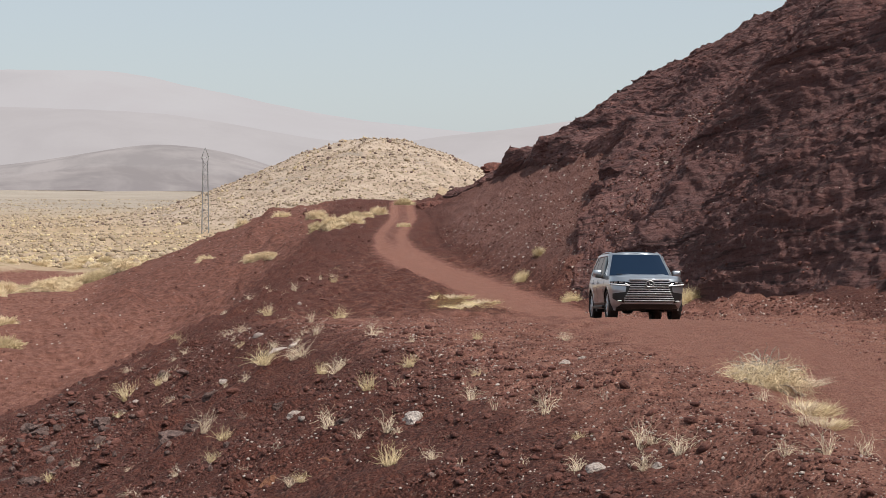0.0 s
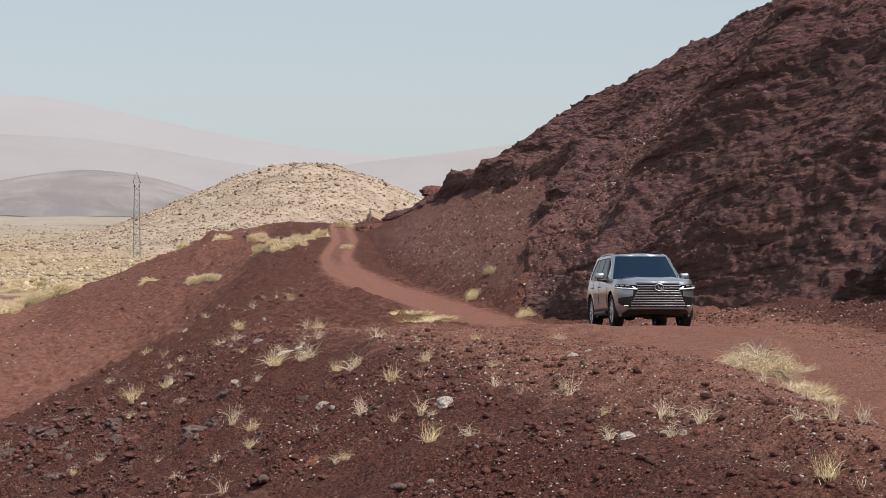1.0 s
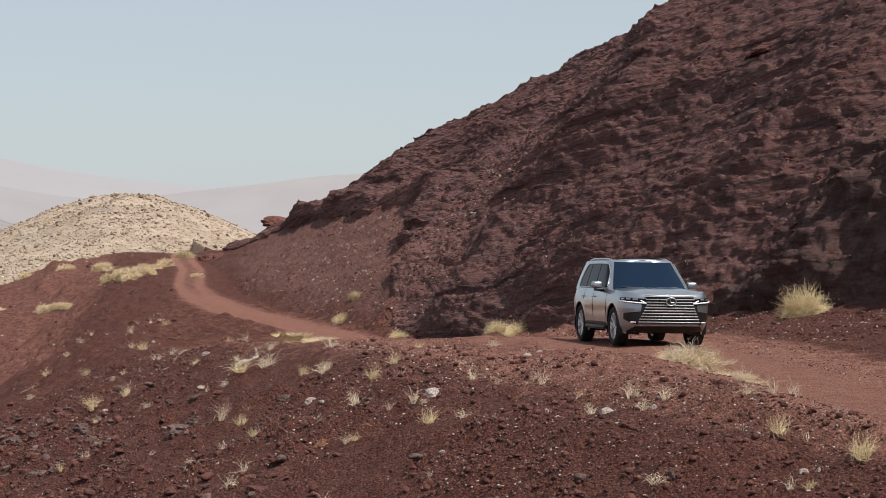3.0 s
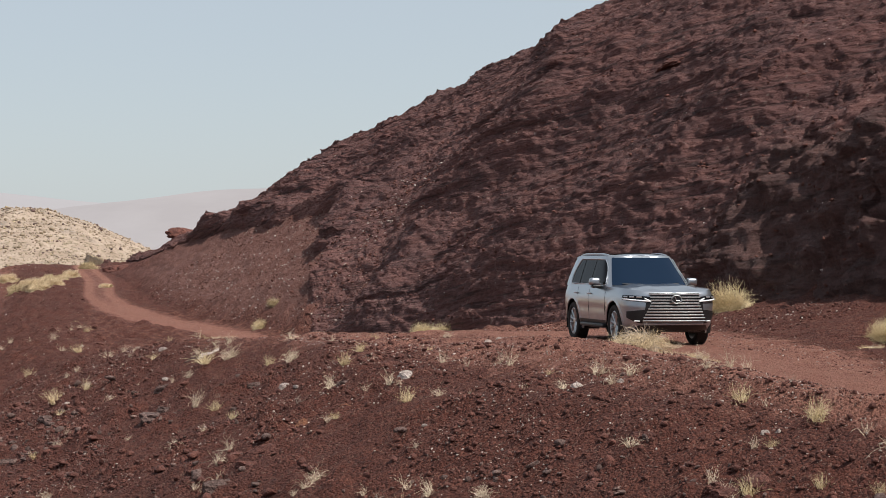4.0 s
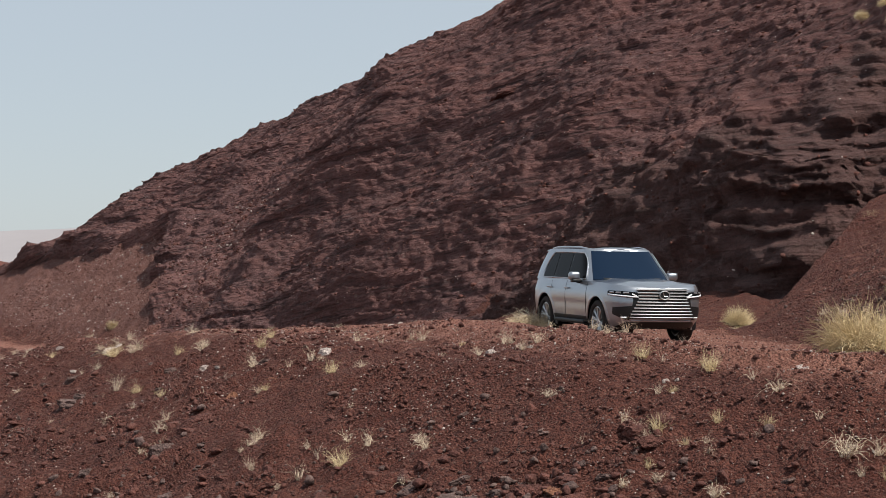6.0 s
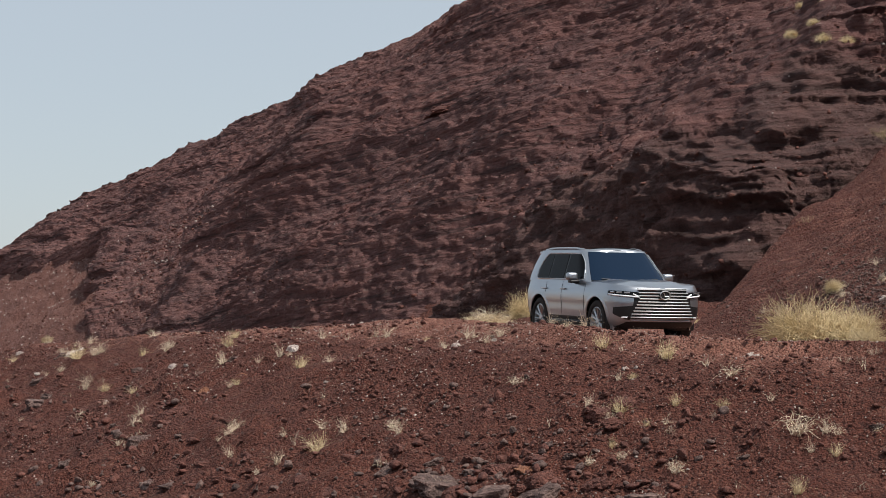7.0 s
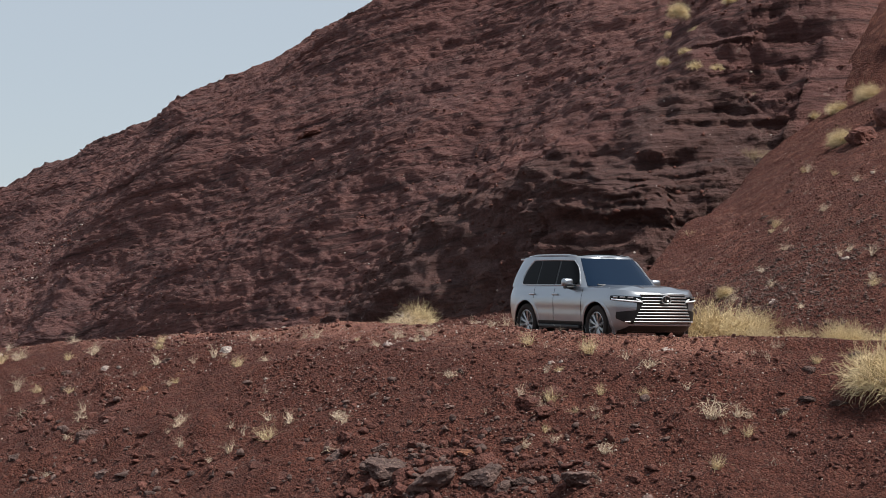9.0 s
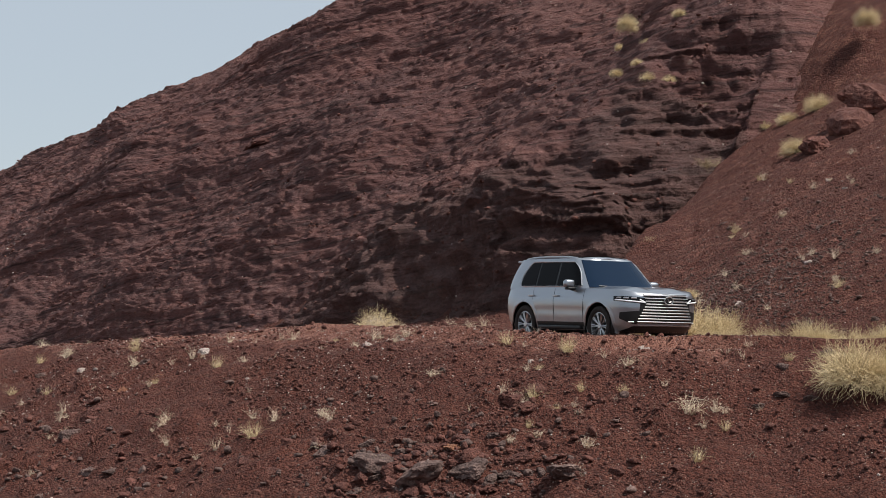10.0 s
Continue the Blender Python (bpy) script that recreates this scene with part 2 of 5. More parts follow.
RED_LAMP = plain_material("red_lamp_glass", (0.25, 0.01, 0.01), 0.1, 0.0, 0.8)
GALVANISED = plain_material("galvanised_steel", (0.30, 0.30, 0.30), 0.6, 0.6, grain=0.3)


# ---- the lie of the land ----
def smooth_curve(pairs, reach):
    """A curve through (y, value) pairs with its corners rounded over the reach."""
    ys, vs = np.array(pairs, float).T
    offsets = np.linspace(-1, 1, 9) * reach
    return lambda y: sum(np.interp(np.asarray(y, float) + o, ys, vs) for o in offsets) / 9


def step(a, b, v):
    t = np.clip((v - a) / (b - a), 0, 1)
    return t * t * (3 - 2 * t)


def lattice(ix, iy, iz, seed):
    h = (ix * 374761393 + iy * 668265263 + iz * 2147483647 + seed * 974711) & 0xFFFFFFFF
    h = ((h ^ (h >> 13)) * 1274126177) & 0xFFFFFFFF
    h = ((h ^ (h >> 16)) * 2246822519) & 0xFFFFFFFF
    return ((h ^ (h >> 15)) & 0xFFFFFF) / 0xFFFFFF


def grain(x, y, z=0.0, seed=0):
    """Smooth value noise from -1 to 1 on arrays."""
    x, y, z = np.broadcast_arrays(np.asarray(x, float), np.asarray(y, float), np.asarray(z, float))
    fx, fy, fz = np.floor(x), np.floor(y), np.floor(z)
    ix, iy, iz = fx.astype(np.int64), fy.astype(np.int64), fz.astype(np.int64)
    u, v, w = x - fx, y - fy, z - fz
    u, v, w = u * u * (3 - 2 * u), v * v * (3 - 2 * v), w * w * (3 - 2 * w)
    out = 0
    for dx in (0, 1):
        for dy in (0, 1):
            for dz in (0, 1):
                k = (u if dx else 1 - u) * (v if dy else 1 - v) * (w if dz else 1 - w)
                out = out + k * lattice(ix + dx, iy + dy, iz + dz, seed)
    return out * 2 - 1


def fbm(x, y, z=0.0, octaves=4, seed=0, gain=0.5):
    out, a = 0, 1.0
    for o in range(octaves):
        out = out + a * grain(x * 2**o + 7.3 * o, y * 2**o + 3.1 * o, np.asarray(z) * 2**o + 5.7 * o, seed + o)
        a *= gain
    return out


ROAD_X = smooth_curve([(-60, 30), (-20, 18), (0, 11), (6, 8.6), (11, 6.7), (17, 5.6), (25, 5.35), (55, 5.2), (70, 4.5), (85, 3.0), (100, 1.2), (120, -1.5), (135, -3.3), (150, -4), (180, -3.6), (220, -4.6), (260, -4)], 3)
ROAD_Z = smooth_curve([(-60, -4.4), (0, -3.4), (10, -3.15), (17, -2.97), (21, -2.85), (26, -2.72), (30, -2.7), (37.5, -2.82), (43.6, -3.14), (50.6, -3.64), (54, -3.9), (62, -4.5), (72, -5.0), (82, -5.3), (100, -5.4), (120, -5.35), (135, -5.0), (160, -4.3), (200, -3.6), (232, -3.0), (262, -4.2), (300, -9), (380, -14.5)], 2)
CREST_X = smooth_curve([(-60, 40), (-10, 21), (5, 13), (9, 9.6), (11.7, 7.1), (13.4, 5.3), (16, 3.5), (20, 2.2), (24, 1.3), (27, 0.2), (36, -1.1), (45, -3.7), (60, -5.4), (102, -6.5), (112, -6.2), (135, -7), (200, -9), (260, -12)], 1.2)
FOOT_X = smooth_curve([(-60, 50), (0, 17), (10, 10.5), (17, 8.6), (24, 10), (31, 12.4), (45, 12), (52, 11.3), (62, 10.0), (76, 8.2), (84, 6.4), (100, 3.6), (120, 1.6), (135, 0), (170, -1), (230, -2.5)], 2.5)
RIDGE_X = smooth_curve([(0, 90), (60, 60), (85, 42), (100, 35), (114, 30), (137.5, 25.7), (204, 5.7), (232, -1)], 4)
RIDGE_Z = smooth_curve([(0, 32), (60, 27), (85, 23.6), (100, 20.1), (114, 15.7), (137.5, 12.6), (170, 7.2), (204, -0.4), (232, -2.9)], 4)
FLOOR_Z = smooth_curve([(-100, -11), (60, -10.4), (127, -11), (235, -13), (300, -14), (500, -16), (900, -17), (6000, -18)], 20)
FAN_X = smooth_curve([(-60, 48), (0, 15), (10, 10), (17, 8.3), (22, 8.6), (30, 9), (60, 11)], 2)


def hill(x, y):
    """The red hill's face, from its foot up to the ridge and down behind, without relief."""
    xf, xr, zf, zr = FOOT_X(y), RIDGE_X(y), ROAD_Z(y), RIDGE_Z(y)
    s = (x - xf) / (xr - xf)
    sc = np.clip(s, 0, 1)
    bulge = 0.36 * (1 - step(80, 119, y))
    z = zf + (zr - zf) * (sc + bulge * sc * (1 - sc))
    tall = 2.9 + 0.9 * fbm(y / 5.0, 3.3, 0, 3, 77)
    z = z + tall * step(29, 34, y) * (1 - 0.62 * step(46, 58, y)) * (1 - step(66, 84, y)) * step(0, 2.4 + 2.6 * step(46, 58, y) + 0.9 * fbm(y / 3.0, 9.1, 0, 3, 78), x - xf)
    z = z - 0.45 * np.clip(x - xr, 0, 400)
    # a gully with a steep wall where the spur leans against the hill
    beside = y - (18.2 + 0.75 * x)
    z = z - 2.3 * (1 - step(0.4, 5.0 + 1.2 * fbm(x / 2.5, y / 2.5, 0, 3, 79), beside)) * step(10.5, 13.5, x) * (1 - step(21, 26, x))
    return np.where(x < xf, -1e3, z)


def fan(x, y):
    """The smooth spur of loose cinders that comes down to the track."""
    z = -2.85 + 0.55 * np.clip(x - FAN_X(y), 0, 26) + 0.2 * np.clip(x - FAN_X(y) - 26, 0, 200)
    beyond = y - (18.2 + 0.75 * x)
    return np.where(x < FAN_X(y), -1e3, z - 1.1 * np.clip(beyond, 0, 100))


def land(x, y, rough=True):
    """Height of the ground at x, y, metres."""
    x, y = np.asarray(x, float), np.asarray(y, float)
    xr, zr, xc = ROAD_X(y), ROAD_Z(y), CREST_X(y)
    z = zr - 0.025 * np.clip(xr - x - 1.5, 0, 8)
    u = np.clip(xc - x, 0, 900)
    across = (x - xc) / np.maximum(xr - 1.15 - xc, 0.8)
    z = z + 0.25 * step(0.0, 0.3, across) * (1 - step(0.7, 1.15, across)) * step(6, 11, y) * (1 - step(25, 33, y))
    w = 0.5 + 0.5 * (1 - step(24, 34, y)) * step(14, 20, y) + 1.6 * step(45, 75, y)
    slope = 0.5 - 0.16 * step(105, 135, y)
    z = z - slope * (np.sqrt(u * u + w * w) - w)
    flo = FLOOR_Z(y) + 1.2 * fbm(x / 60, y / 60, 0, 3, 5)
    # rises on the plain: a pale scrub hill and a grey one far off
    px = x + 22
    flo = flo + 26.4 * np.exp(-0.5 * (px / np.where(px < 0, 38, 38)) ** 2 - 0.5 * ((y - 650) / 75) ** 2) * (1 + 0.06 * fbm(x / 18, y / 18, 0, 4, 8))
    z = z + 1.3 * np.exp(-((x + 20) / 9) ** 2 - ((y - 215) / 22) ** 2) - 2.2 * np.exp(-((x + 17) / 6) ** 2 - ((y - 150) / 40) ** 2)
    k = 1.2
    z = np.maximum(z, flo) + k * np.exp(-np.abs(z - flo) / k) * 0.35
    east = np.maximum(hill(x, y), fan(x, y))
    k = 0.25
    z = np.where(east > -900, np.maximum(z, east) + k * np.exp(-np.abs(z - east) / k) * 0.4, z)
    apron = step(26, 31, y) * (1 - step(62, 78, y))
    z = z + 0.85 * apron * step(-3.6, 0.8, x - FOOT_X(y)) * (1 - step(1.5, 4.0, x - FOOT_X(y)))
    if rough:
        on_road = np.exp(-((x - xr) / 1.9) ** 4)
        off = 1 - 0.93 * on_road
        near = 1 - step(140, 320, y)
        bank = step(0.2, 2.0, u) * near
        z = z + off * near * (1 + 1.6 * step(48, 72, y)) * (0.10 * fbm(x / 1.9, y / 1.9, 0, 3, 1) + 0.06 * fbm(x / 0.45, y / 0.45, 0, 3, 2))
        z = z + bank * (0.10 * fbm(x / 3.3, y / 3.3, 0, 2, 3) + 0.24 * np.maximum(0, grain(x / 0.55, y / 0.55, 0, 14)) ** 2 + 0.15 * np.maximum(0, grain(x / 0.30, y / 0.30, 0, 4)) ** 2 + 0.06 * np.maximum(0, grain(x / 0.17, y / 0.17, 0, 6)))
        # wheel ruts
        for side in (-0.84, 0.84):
            z = z - 0.035 * near * np.exp(-((x - xr - side) / 0.24) ** 2)
        hollow = step(1.5, 5, u) * step(85, 120, y) * (1 - step(260, 330, y))
        z = z + hollow * (0.55 * fbm(x / 9, y / 12, 0, 3, 15) + 0.5 * np.maximum(0, fbm(x / 2.6, y / 3.4, 0, 3, 16)) ** 2)
        z = z + (1 - near) * 0.25 * fbm(x / 7, y / 7, 0, 3, 7)
    return z


def grid_mesh(name, pts, masks=None, closed=False):
    """A sheet of quads over an array of points (rows, columns, 3), with float masks at its corners."""
    n, m = pts.shape[:2]
    me = bpy.data.meshes.new(name)
    i = np.arange(n * m).reshape(n, m)
    quads = np.stack([i[:-1, :-1], i[:-1, 1:], i[1:, 1:], i[1:, :-1]], -1).reshape(-1, 4)
    me.vertices.add(n * m)
    me.vertices.foreach_set("co", np.ascontiguousarray(pts, dtype=np.float32).ravel())
    me.loops.add(quads.size)
    me.loops.foreach_set("vertex_index", quads.ravel().astype(np.int32))
    me.polygons.add(len(quads))
    me.polygons.foreach_set("loop_start", np.arange(0, quads.size, 4, dtype=np.int32))
    me.polygons.foreach_set("loop_total", np.full(len(quads), 4, np.int32))
    me.polygons.foreach_set("use_smooth", np.ones(len(quads), bool))
    me.update(calc_edges=True)
    for key, values in (masks or {}).items():
        a = me.attributes.new(key, "FLOAT", "POINT")
        a.data.foreach_set("value", np.ascontiguousarray(values, dtype=np.float32).ravel())
    me.validate()
    return me


def spread(*spans):
    """Grid lines: (start, end, spacing at the start, at the end) one after another."""
    out = []
    for a, b, da, db in spans:
        v = a
        while v < b - 1e-6:
            out.append(v)
            v += da + (db - da) * (v - a) / (b - a)
    return np.array(out + [spans[-1][1]])


# ---- terrain ends ----


def build_ground():
    xs = spread((-3500, -400, 300, 40), (-400, -60, 30, 3), (-60, -14, 2.5, 0.2), (-14, 16, 0.14, 0.14), (16, 60, 0.2, 3), (60, 400, 4, 50), (400, 3500, 60, 300))
    ys = spread((-300, -10, 40, 1.5), (-10, 6, 1.0, 0.16), (6, 46, 0.125, 0.15), (46, 140, 0.15, 0.55), (140, 330, 0.55, 2.2), (330, 900, 2.2, 8), (900, 2600, 10, 40), (2600, 4700, 60, 200))
    X, Y = np.meshgrid(xs, ys)
    Z = land(X, Y)
    # the sheet dips under the bare rock
    under = step(0.4, 1.6, X - FOOT_X(Y) - rock_low(Y)) * step(0.0, 0.8, hill(X, Y) - fan(X, Y)) * step(28, 31, Y) * (1 - step(224, 230, Y))
    Z = Z - 0.9 * under
    near = 1 - step(140, 300, Y)
    track = np.exp(-((X - ROAD_X(Y)) / 1.7) ** 4)
    ruts = sum(np.exp(-((X - ROAD_X(Y) - s) / 0.34) ** 2) for s in (-0.84, 0.84))
    # flat top: paler dusty soil, lightened further in place of stronger sun
    flat = (0.26 * step(-4.5, -1.0, X - CREST_X(Y)) + 0.40 * step(-1.2, 0.9, X - CREST_X(Y))) * (1 - step(-1.2, 0.4, X - FAN_X(Y))) * (1 - 0.45 * step(58, 75, Y)) * (1 - step(120, 150, Y))
    dusty = 0.50 * step(9, 13, -X) * step(85, 110, Y) * (1 - step(240, 262, Y))
    spur = 0.34 * step(0.0, 1.5, X - FAN_X(Y)) * step(0.0, 1.0, 18.2 + 0.75 * X - Y) * step(-5, 5, Y)
    road = np.clip(dusty + spur + 0.55 * track + 0.45 * ruts + flat, 0, 1) * (1 - step(235, 262, Y)) * step(10.5, 15, Y)
    scree = step(0.2, 2.0, X - FOOT_X(Y)) * step(80, 96, Y) * (1 - step(150, 210, Y))
    straw = np.exp(-((X - 0.9) / 1.3) ** 4 - ((Y - 80) / 7) ** 4)
    edge = Y + 0.55 * np.clip(-X - 10, 0, 400) + 0.25 * np.clip(-X - 60, 0, 400)
    plain = np.where(X > 60, step(330, 360, Y), step(285, 318, edge))
    low = (1 - step(0.4, 2.6, land(X, Y, False) - FLOOR_Z(Y))) * step(135, 185, Y) * (X < 0)
    plain = np.maximum(plain, 0.30 * low)
    road = np.maximum(road, 0.62 * (1 - step(0.5, 3.5, land(X, Y, False) - FLOOR_Z(Y))) * step(60, 90, Y) * (X < 0))
    px = X + 22
    pale = step(0.13, 0.3, np.exp(-0.5 * (px / np.where(px < 0, 46, 50)) ** 2 - 0.5 * ((Y - 650) / 90) ** 2)) 
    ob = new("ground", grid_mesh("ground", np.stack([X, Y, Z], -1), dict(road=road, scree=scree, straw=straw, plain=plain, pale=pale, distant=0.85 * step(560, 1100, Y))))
    ob.data.materials.append(SOIL)
    return tagged(ob, "red cinder soil with a worn dirt track and a pale plain", "ground", kind="structure")


def rock_low(y):
    """How far above the foot, up the face, the bare rock begins."""
    return np.interp(y, [20, 90, 100, 119, 160, 200, 235], [-0.6, -0.6, 2.8, 9.0, 7.0, 3.0, 0.5]) + 1.3 * step(86, 96, y) * (1 - step(108, 122, y)) * fbm(y / 4.5, 2.2, 0, 3, 83)


def build_hillside():
    """Ledges of dark volcanic rock that dip along the ridge, over the hill's face."""
    ys = spread((21, 27, 0.16, 0.11), (27, 60, 0.10, 0.10), (60, 140, 0.12, 0.28), (140, 232, 0.3, 0.9))
    vs = np.concatenate([np.linspace(0, 1, 540) ** 1.4, [1.03, 1.08, 1.2]])
    Y, V = np.meshgrid(ys, vs, indexing="ij")
    x0 = FOOT_X(Y) + rock_low(Y)
    x1 = np.minimum(RIDGE_X(Y), x0 + 62)
    X = x0 + (x1 - x0) * V
    Z = hill(X, Y)
    Z = np.where(Z < -900, ROAD_Z(Y) - 0.5, Z)
    beside = Y - (18.2 + 0.75 * X)
    Z = Z - 1.5 * (1 - step(-2.5, 0.0, beside))  # under the spur
    # outward direction of the face
    nx, ny, nz = -0.66, -0.17, 0.73
    strata = Z + 0.10 * Y + 0.6 * fbm(X / 16, Y / 34, 0, 3, 21)
    big = fbm(X / 6.5, Y / 9, Z / 6.5, 3, 11)
    amp = np.clip(0.62 + 0.6 * fbm(X / 9, Y / 16, 0, 3, 31), 0.22, 1.15)
    ledge = 0
    for thick, long, a, seed in ((1.35, 14.0, 0.46, 1), (0.55, 6.0, 0.36, 2), (0.24, 2.4, 0.17, 3)):
        # beds of rock broken into blocks, each standing out by its own amount
        q = strata / thick + 0.3 * fbm(X / (7 * thick), Y / (16 * thick), 0, 2, 40 + seed)
        bed = np.floor(q).astype(np.int64)
        run = (Y + 0.7 * X) / long + 3.1 * lattice(bed, 0 * bed, 0 * bed, 50 + seed) + 0.35 * fbm(X / long, Y / long, Z / thick / 3, 2, 54 + seed)
        block = np.floor(run).astype(np.int64)
        stand = 0.5 * lattice(bed, 0 * bed + 7, 0 * bed, 57 + seed) + 0.5 * lattice(bed, block, 0 * bed, 60 + seed)
        f = q - bed
        ledge = ledge + a * (1.5 * stand + 0.35 * f) * np.clip(0.75 + 0.7 * fbm(X / 4, Y / 7, 0, 2, 64 + seed), 0.15, 1.2)
    lump = 0.20 * np.abs(fbm(X / 1.0, Y / 1.8, Z / 0.8, 3, 61)) + 0.12 * np.abs(fbm(X / 0.42, Y / 0.6, Z / 0.32, 2, 62)) - 0.1
    disp = 0.5 * big + amp * ledge + lump - 0.25
    cliff = step(29, 36, Y) * (1 - step(46, 60, Y)) * (1 - step(3.0, 7.5, X - FOOT_X(Y)))
    disp = disp + cliff * (0.7 * np.maximum(0, fbm(X / 2.6, Y / 2.8, Z / 1.6, 4, 71)) + 0.35 * amp * ledge + 0.35 * np.abs(fbm(X / 0.9, Y / 1.0, Z / 0.8, 3, 72)))
    nx, ny, nz = nx - 0.25 * cliff, ny - 0.05 * cliff, nz - 0.42 * cliff
    wall = step(-1.0, 0.6, beside) * (1 - step(4.5, 7.0, beside)) * step(10.5, 13.5, X) * (1 - step(22, 27, X))
    disp = disp + wall * (0.6 * np.abs(fbm(X / 2.0, Y / 2.0, Z / 1.1, 4, 73)) + 0.3 * ledge)
    nx, ny, nz = nx * (1 - 0.35 * wall), ny - 0.6 * wall, nz - 0.5 * wall
    brow = step(103, 120, Y) * (1 - step(160, 182, Y)) * np.exp(-(((V - 0.09) / 0.055) ** 2))
    disp = disp + 1.1 * brow * (0.75 + 0.5 * fbm(Y / 7, X / 7, 0, 3, 81))
    edge = step(0, 0.03, V) * step(21, 23, Y) * (1 - step(226, 232, Y))
    disp = disp * (0.15 + 0.85 * edge) - 0.5 * (1 - edge)
    soil = np.clip(0.95 - 1.5 * amp + 0.5 * step(10, 18, X - FOOT_X(Y)) * (1 - step(60, 90, Y)), 0, 1)
    # darker rock beside the spur and at the foot of the cliff
    dark_rock = (1 - step(3.0, 9.0, beside)) * (1 - step(19, 23, X)) + step(30, 34, Y) * (1 - step(46, 60, Y)) * (1 - step(1.5, 5.5, X - FOOT_X(Y)))
    dark_rock = np.clip(dark_rock, 0, 1)
    P = np.stack([X + nx * disp, Y + ny * disp, Z + nz * disp], -1)
    back = V > 1.0
    P[..., 2] = np.where(back, P[..., 2] - 2.5 * (V - 1) / 0.2, P[..., 2])
    ob = new("hillside", grid_mesh("hillside", P, dict(soil=soil, dark_rock=dark_rock)))
    ob.data.materials.append(ROCK)
    tagged(ob, "steep hillside of layered dark red volcanic rock", "hillside", kind="structure")
    return P[:, 12:520].reshape(-1, 3)


def range_mesh(name, y0, depth, profile, seed, material, label):
    """A far mountain range: a ridge with a front slope and gullies, on the plain."""
    xs = np.linspace(profile[0][0], profile[-1][0], 260)
    vs = np.linspace(0, 1, 40)
    X, V = np.meshgrid(xs, vs)
    top = smooth_curve(profile, 60)(X)
    H = -20 + (top + 20) * (1 - (1 - V) ** 1.4)
    H = H + top * 0.10 * fbm(X / 260, V * 3, 0, 4, seed) * V * (1.4 - V)
    Y = y0 + depth * V + 90 * fbm(X / 300, V * 2, 0, 3, seed + 5)
    ob = new(name, grid_mesh(name, np.stack([X, Y, H], -1)))
    ob.data.materials.append(material)
    return tagged(ob, label, "mountains", kind="structure")


build_ground()
FACE = build_hillside()
# the ranges glow in colours already faded towards the sky by haze
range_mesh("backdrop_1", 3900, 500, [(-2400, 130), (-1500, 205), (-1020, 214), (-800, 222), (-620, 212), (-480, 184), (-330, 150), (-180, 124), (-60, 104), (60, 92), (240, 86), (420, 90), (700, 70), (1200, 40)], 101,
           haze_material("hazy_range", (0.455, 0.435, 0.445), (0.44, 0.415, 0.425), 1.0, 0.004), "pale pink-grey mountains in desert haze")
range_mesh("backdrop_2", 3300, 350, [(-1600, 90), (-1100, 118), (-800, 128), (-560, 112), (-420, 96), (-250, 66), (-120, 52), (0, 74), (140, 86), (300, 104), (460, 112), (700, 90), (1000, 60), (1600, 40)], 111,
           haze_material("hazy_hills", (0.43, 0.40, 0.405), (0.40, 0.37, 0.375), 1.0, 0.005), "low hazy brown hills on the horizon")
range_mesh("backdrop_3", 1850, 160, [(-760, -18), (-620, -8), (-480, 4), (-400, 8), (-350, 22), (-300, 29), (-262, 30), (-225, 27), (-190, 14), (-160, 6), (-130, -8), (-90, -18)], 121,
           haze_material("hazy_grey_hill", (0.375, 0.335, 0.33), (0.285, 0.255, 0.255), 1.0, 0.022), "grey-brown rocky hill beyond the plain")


# ---- the car ----
def mesh_of(name, verts, faces, material, smooth=True):
    me = bpy.data.meshes.new(name)
    me.from_pydata([tuple(map(float, v)) for v in verts], [], faces)
    me.validate()
    if smooth:
        me.polygons.foreach_set("use_smooth", [True] * len(me.polygons))
    me.materials.append(material)
    return me


def part(name, bm, material, parent, label=""):
    """Links a bmesh as one mesh object under a thing or a part."""
    bmesh.ops.recalc_face_normals(bm, faces=bm.faces)
    me = bpy.data.meshes.new(name)
    bm.to_mesh(me)
    bm.free()
    me.polygons.foreach_set("use_smooth", [True] * len(me.polygons))
    me.set_sharp_from_angle(angle=radians(38))
    me.materials.append(material)
    ob = new(name, me)
    ob.parent = parent
    return tagged(ob, label)


def add_grid(bm, pts, cyclic=False):
    """Quads over a list of rows of points."""
    rows = [[bm.verts.new(p) for p in row] for row in pts]
    n = len(rows[0])
    for a, b in zip(rows, rows[1:]):
        for i in range(n if cyclic else n - 1):
            j = (i + 1) % n
            try:
                bm.faces.new((a[i], a[j], b[j], b[i]))
            except ValueError:
                pass
    return rows


def add_slab(bm, pts, inward):
    """A grid patch with a rim that runs back by the vector inward, so that it has body."""
    add_grid(bm, pts)
    loop = list(pts[0]) + [r[-1] for r in pts[1:-1]] + list(reversed(pts[-1])) + [r[0] for r in reversed(pts[1:-1])]
    back = [tuple(a + b for a, b in zip(p, inward)) for p in loop]
    add_grid(bm, [loop + [loop[0]], back + [back[0]]])
    bmesh.ops.remove_doubles(bm, verts=bm.verts, dist=1e-5)


def add_tube(bm, path, radius, sides=8, squash=1.0):
    path = [Vector(p) for p in path]
    rows = []
    for i, p in enumerate(path):
        d = (path[min(i + 1, len(path) - 1)] - path[max(i - 1, 0)]).normalized()
        a = d.cross(Vector((0, 0, 1)))
        a = a.normalized() if a.length > 1e-4 else Vector((1, 0, 0))
        b = a.cross(d)
        rows.append([p + radius * (math.cos(q) * a + squash * math.sin(q) * b) for q in (2 * math.pi * k / sides for k in range(sides))])
    made = add_grid(bm, rows, True)
    bm.faces.new(made[0])
    bm.faces.new(list(reversed(made[-1])))


